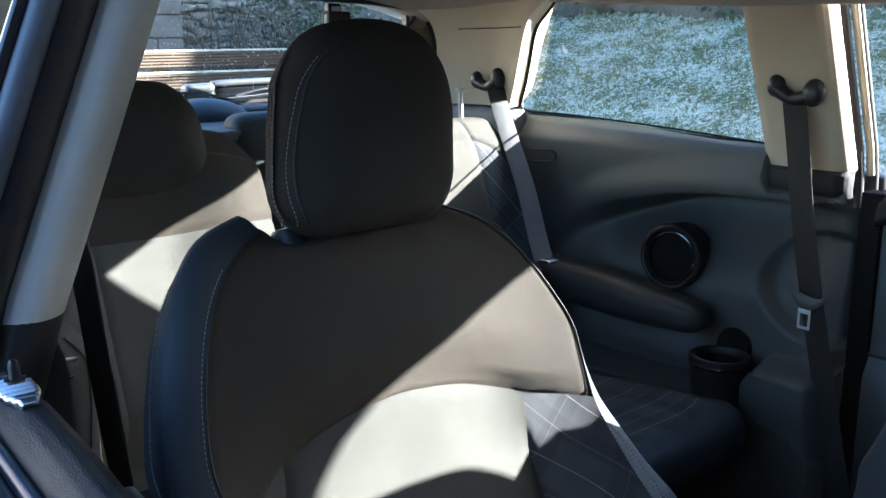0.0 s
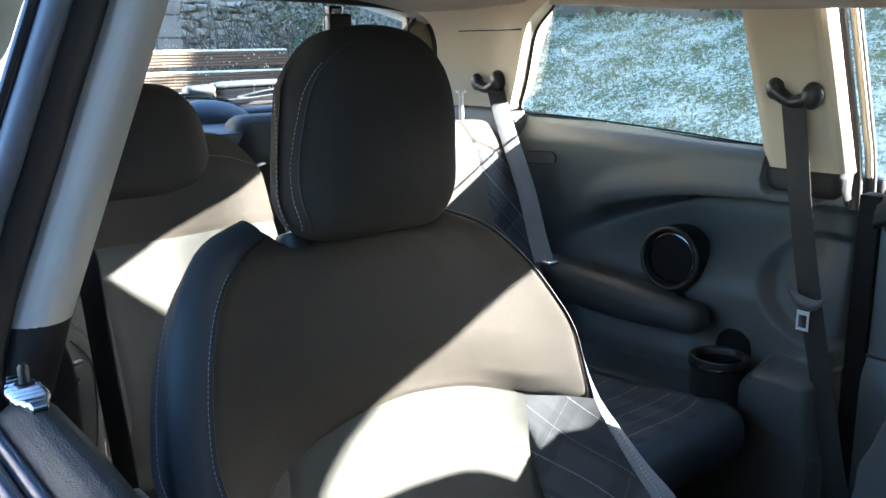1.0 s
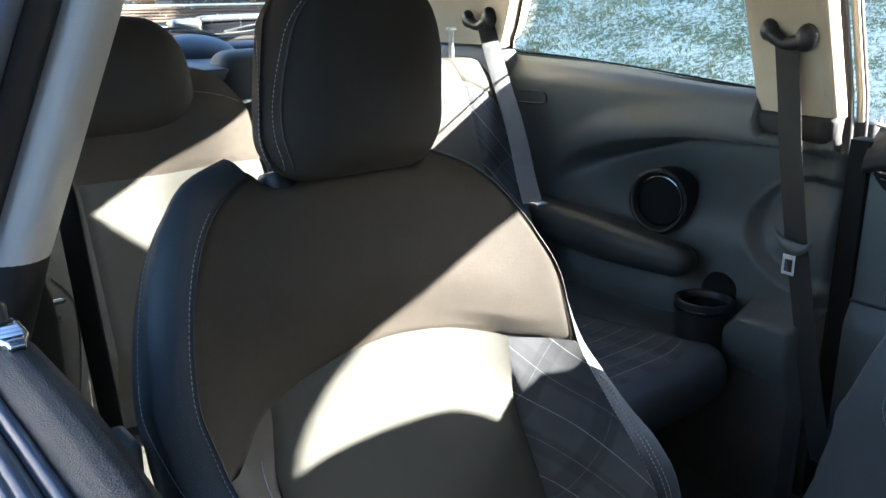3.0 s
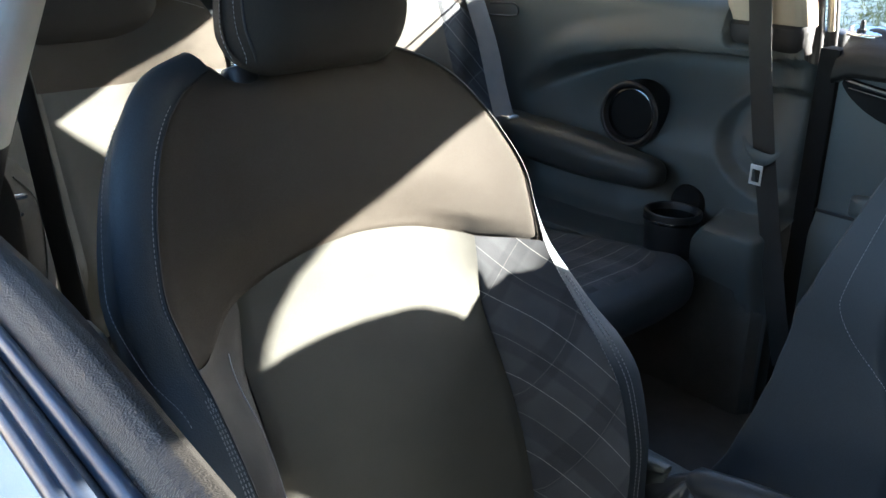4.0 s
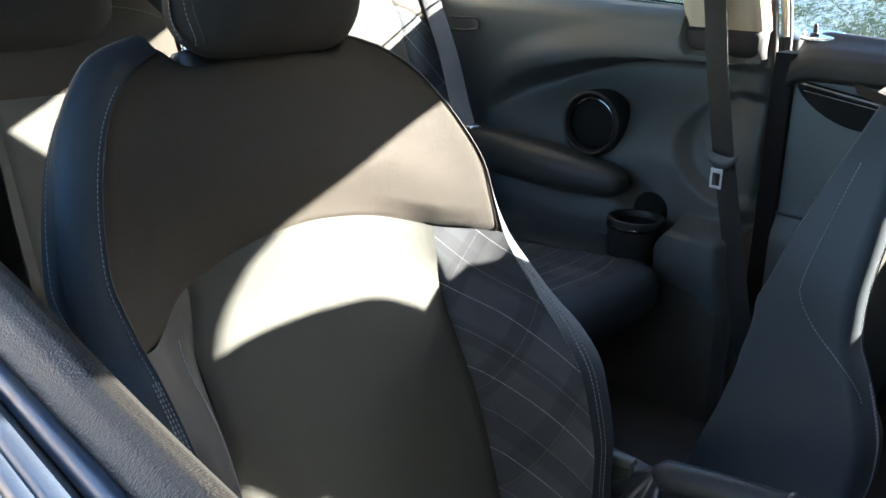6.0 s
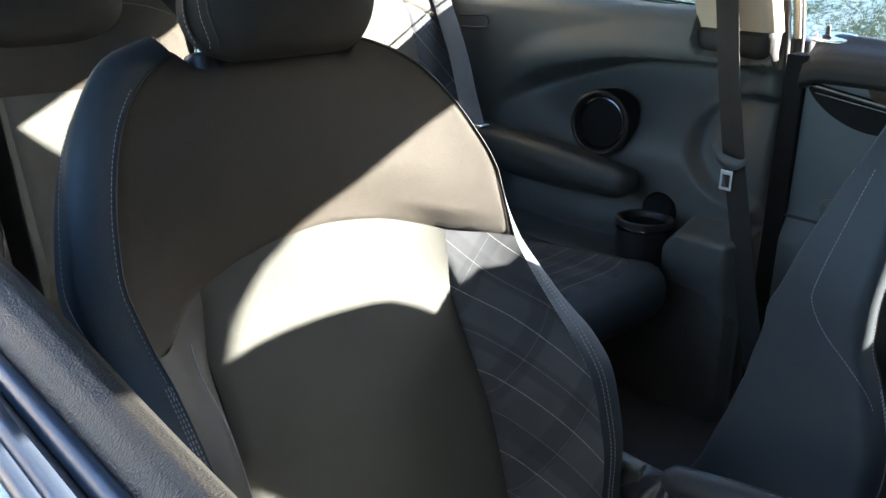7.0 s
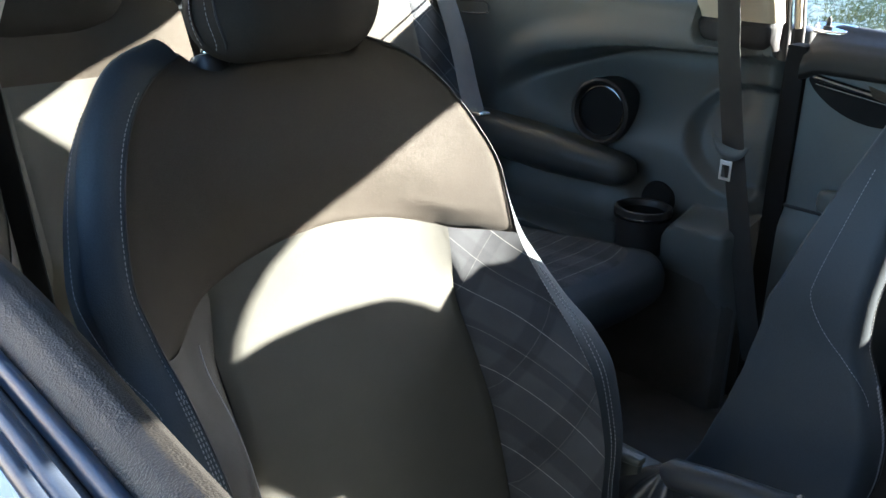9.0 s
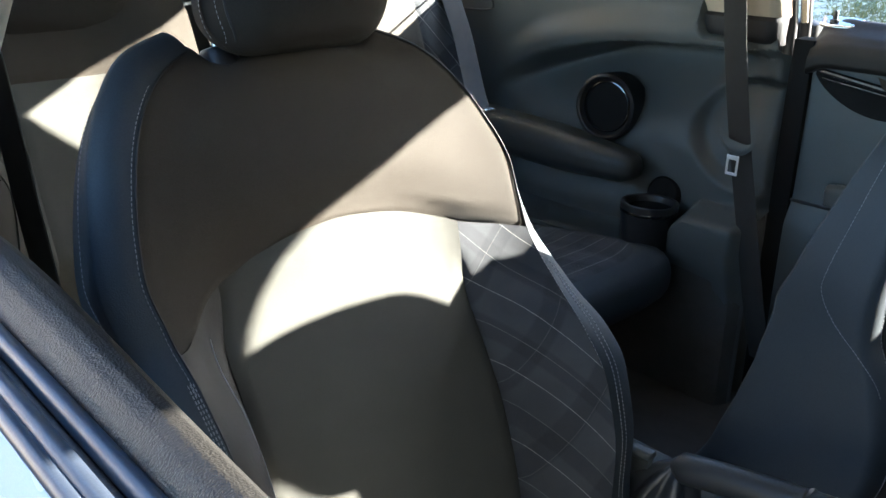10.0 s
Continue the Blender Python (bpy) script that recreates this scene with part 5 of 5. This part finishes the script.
    row = [at(k * half(w, k), w, face(k * 0.21, w) + 0.0015) for k, w in [(k, brow(k) + 0.002) for k in [-0.9 + 1.8 * i / 80 for i in range(81)]]]
    for off in (0.0, 0.008) if sg > 0 else (0.0,):
        tagged(part("stitching", stitches([p + UP * off for p in row]), M["dark_thread" if sg > 0 else "thread"], s, "fine stitching"), kind="stuff")
    if xc < 0:
        hb = rbox((0, 0, 0), (0.26, 0.12, 0.208), 0.06, seg=6, n=18, bend=lambda p: Vector((p.x * (1 - 0.10 * smooth(0.0, 0.1, p.z)), p.y, p.z - 0.014 * (p.x / 0.12) ** 2 * smooth(0, 0.1, p.z))))
        head = part("headrest", place(hb, -0.012, 0.514, -0.02), M["shaded_cloth"], s, "rounded dark headrest")
        for k in (-1, 1):
            part("post", tube([base + Vector((k * 0.08, 0, 0)) + UP * w - FW * 0.04 for w in (0.40, 0.50)], 0.006, 10), M["steel"], head, "chrome post")
    else:
        peg = part("peg", tube([(0.43, 0.835, 1.0), (0.43, 0.837, 1.078)], 0.0055, 10), M["white_plastic"], s, "pale post guide")
        part("cap", rbox((0.43, 0.837, 1.08), (0.022, 0.014, 0.007), 0.003), M["white_plastic"], peg)
    # cushion with rounded front corners, checked cloth let into its top
    def cush(p):
        q = p.copy()
        if p.y < 0:
            q.x = p.x * (1 - 0.12 * smooth(0.12, 0.27, -p.y) ** 2)
        q.z += 0.008 * smooth(0.1, 0.2, abs(p.x)) + 0.13 * -p.y
        return q
    bm = rbox((0, 0, 0), (0.47, 0.54, 0.11), 0.05, seg=5, n=20, bend=cush)
    middle = Vector((xc + sg * 0.03, 0.410, 0.452))
    bmesh.ops.translate(bm, vec=middle, verts=bm.verts)
    part("cushion", bm, M["leather" if sg > 0 else "panel"], s, "plain dark cushion")
    if sg > 0:
        def top(a, t):
            x, y = (2 * a - 1) * 0.205, -0.245 + 0.48 * t
            e = min(1 - abs(2 * a - 1), t * 2.2)
            return middle + cush(Vector((x * (1 - 0.1 * smooth(0.25, 0.0, t) ** 2), y + 0.05 * (2 * a - 1) ** 4 * smooth(0.3, 0, t), 0.055))) + Vector((0, 0, 0.004 * smooth(0, 0.10, e) - 0.016 * (1 - smooth(0.0, 0.2, e)) ** 2))
        part("cushion_top", grid(top, 30, 30, uv=lambda a, t: (a * 0.29 + t * 0.34, t * 0.34 - a * 0.29)), M["plaid_rear"], s, "cushion top in dark tartan check")
        rim = [top(0.03 + 0.94 * k / 80, 0.012) + Vector((0, 0, 0.001)) for k in range(81)]
        tagged(part("stitching", stitches(rim), M["thread"], s, "pale stitching"), kind="stuff")


rear_seat(-0.30, "dark cloth rear seat, sunlit low on its back")
rear_seat(0.30, "dark cloth rear seat with sunlit shoulder")
bm = rbox((0.10, 0.975, 0.76), (0.24, 0.12, 0.56), 0.05, seg=5, n=12, bend=lambda p: p + Vector((0, 0.36 * p.z, 0)))
solo("seat_middle", bm, M["leather"], "narrow dark middle section between the rear seats", "seat section")


# ---- belts ----
def belts():
    b = thing("seat_belt", (0.58, 0.12, 0.9), "black front seat belt hanging from the pillar", "seat belt", "seat belts")
    top = Vector((0.574, 0.138, 1.084))
    run = spline([top, (0.575, 0.120, 0.98), (0.575, 0.112, 0.925), (0.575, 0.084, 0.781), (0.575, 0.05, 0.636), (0.575, 0.015, 0.49), (0.585, -0.015, 0.36)], 30)
    part("webbing", strap(run, (0.15, 1, 0), 0.047, 0.0007), M["belt"], b)
    part("guide", belt_guide(1, (0.570, 0.137, 1.092), 8, 1.08), M["black"], b, "black two-lobed guide")
    c = Vector((0.567, 0.076, 0.752))
    def grip(s, t):
        k = 2 * s - 1
        hi, lo = 0.002 + 0.018 * abs(k) ** 4, -0.020 + 0.028 * abs(k) ** 2.5
        z = lo + (hi - lo) * t
        return c + Vector((-0.009 - 0.004 * math.sin(math.pi * t) * (1 - k * k), 0.002 - k * 0.035, z + 0.004 - 0.006 * k))
    bm = grid(grip, 24, 8)
    grid(lambda s, t: grip(s, t) + Vector((0.006, 0, 0)), 24, 8, bm=bm)
    tg = part("tongue_grip", bm, M["hard"], b, "dull grey grip of the tongue")
    bm = bmesh.new()
    for dy, dz, sy, sz in ((-0.0095, -0.030, 0.004, 0.036), (0.0095, -0.030, 0.004, 0.036), (0, -0.0455, 0.023, 0.005), (0, -0.0165, 0.023, 0.008)):
        rbox(c + Vector((-0.006, dy + 0.004, dz - 0.006)), (0.0025, sy, sz), 0.001, n=2, bm=bm)
    part("tongue", bm, M["tongue"], tg, "bright steel tongue")
    n = thing("seat_belt", (-0.57, 0.2, 0.9), "black front seat belt behind the driver's side pillar", "seat belt", "seat belts")
    part("webbing", strap(spline([(-0.584, 0.198, 1.01), (-0.582, 0.195, 0.98), (-0.576, 0.186, 0.86), (-0.568, 0.178, 0.74), (-0.553, 0.165, 0.5)], 24), (0.75, -0.66, 0), 0.022), M["belt"], n)
    part("webbing_edge", tube(spline([(-0.575, 0.192, 1.01), (-0.573, 0.189, 0.98), (-0.5665, 0.180, 0.86), (-0.5585, 0.172, 0.74), (-0.5435, 0.159, 0.5)], 24), 0.0011, 6), M["hard"], n, "thin pale edge of the webbing")
    r = thing("seat_belt", (0.5, 0.75, 0.95), "grey rear seat belt running from the rear pillar", "seat belt", "seat belts")
    part("webbing", strap(spline([(0.530, 0.835, 1.080), (0.512, 0.781, 1.001), (0.482, 0.686, 0.883), (0.442, 0.607, 0.793), (0.410, 0.555, 0.756)], 26), (0.95, -0.3, 0.1), 0.042), M["belt_grey"], r, "grey webbing")
    part("guide", belt_guide(1, (0.535, 0.868, 1.088), -4, 1.1), M["black"], r, "black two-lobed guide")
    part("tongue", rbox((0.416, 0.546, 0.755), (0.03, 0.03, 0.008), 0.003), M["steel"], r, "steel tongue")


belts()


def buckle():
    b = thing("belt_anchor", (-0.6, 0.05, 0.78), "grey plastic belt anchor cover beside the seat", "belt anchor")
    part("cover", rbox((-0.600, 0.05, 0.775), (0.02, 0.05, 0.06), 0.009, seg=3), M["hard"], b)
    for z, x in ((0.909, -0.620), (0.893, -0.626)):
        part("clip", rbox((x, 0.135, z), (0.020, 0.006, 0.005), 0.002), M["steel"], b, "small bright clip")
    part("screw", lathe([(0.006, -0.001), (0.006, 0.001), (0.0001, 0.002)], (-0.611, 0.04, 0.785), (-0.6, -1, 0.3), 16), M["steel"], b)


buckle()


# ---- handbrake between the seats ----
def handbrake():
    h = thing("handbrake", (-0.03, -0.25, 0.5), "black leather handbrake lever with wrinkled gaiter", "handbrake")
    lever = tube(spline([(-0.035, -0.225, 0.530), (-0.035, -0.30, 0.547), (-0.035, -0.39, 0.563), (-0.035, -0.52, 0.588)], 24), [0.010] + [0.0185] * 22 + [0.012], 18)
    part("grip", lever, M["lever"], h, "padded black leather grip")
    part("ring", lathe([(0.0186, -0.003), (0.0205, 0), (0.0186, 0.003)], (-0.035, -0.385, 0.5625), (0, -1, 0.19), 24), M["black"], h, "black grip ring")

    def gaiter(s, t):
        a = 2 * math.pi * s
        fold = 1 + 0.20 * math.sin(a * 6 + 3.5 * t + math.sin(a * 2)) * (1 - 0.35 * t)
        rx, ry = (0.055 - 0.035 * t - 0.014 * t ** 8) * fold, (0.075 - 0.052 * t - 0.016 * t ** 8) * fold
        return Vector((-0.035 + rx * math.cos(a), -0.18 - 0.05 * t + ry * math.sin(a), 0.43 + 0.105 * t))
    part("gaiter", grid(gaiter, 90, 20, wrap=True), M["lever"], h, "wrinkled glossy gaiter")


handbrake()
bm = rbox((-0.02, -0.35, 0.36), (0.19, 1.1, 0.22), 0.03, seg=3, n=8)
solo("centre_console", bm, M["hard"], "dark grey centre console between the front seats", "console")
bm = rbox((-0.060, -0.166, 0.541), (0.018, 0.085, 0.012), 0.005, seg=3, n=6, bend=lambda p: p + Vector((-0.1 * p.y, 0, -0.05 * p.y)))
rbox((-0.045, -0.15, 0.50), (0.012, 0.10, 0.078), 0.005, seg=2, n=5, bm=bm)
solo("console_edge", bm, M["hard"], "smooth grey edge of the console", "trim", kind="structure")
# outer body behind the doors
for sgn in (1, -1):
    bm = grid(lambda s, t: Vector((sgn * (0.752 + 0.05 * math.sin(1.6 * t)) - sgn * 0.08 * s * s, 0.12 + 1.36 * s, 0.985 - 0.80 * t)), 24, 14)
    grid(lambda s, t: Vector((sgn * ((0.655 + 0.1 * t) if sgn > 0 else (0.705 + 0.047 * t)) - sgn * 0.06 * s * s, (0.17 if sgn > 0 else 0.09) + 1.3 * s, 0.975 + 0.02 * s - 0.004 * t)), 24, 3, bm=bm)
    solo("body_side", bm, M["gloss"], "dark glossy rear side of the car", "car body", kind="structure")
# closing walls of the shell low down
for nm, c, size in (("wall_front", (0, -1.4, 0.5), (1.5, 0.06, 0.9)), ("wall_rear", (0, 1.5, 0.5), (1.3, 0.05, 0.9))):
    solo(nm, rbox(c, size, 0.01), M["black"], "plain dark inner wall of the car", "wall", kind="structure")
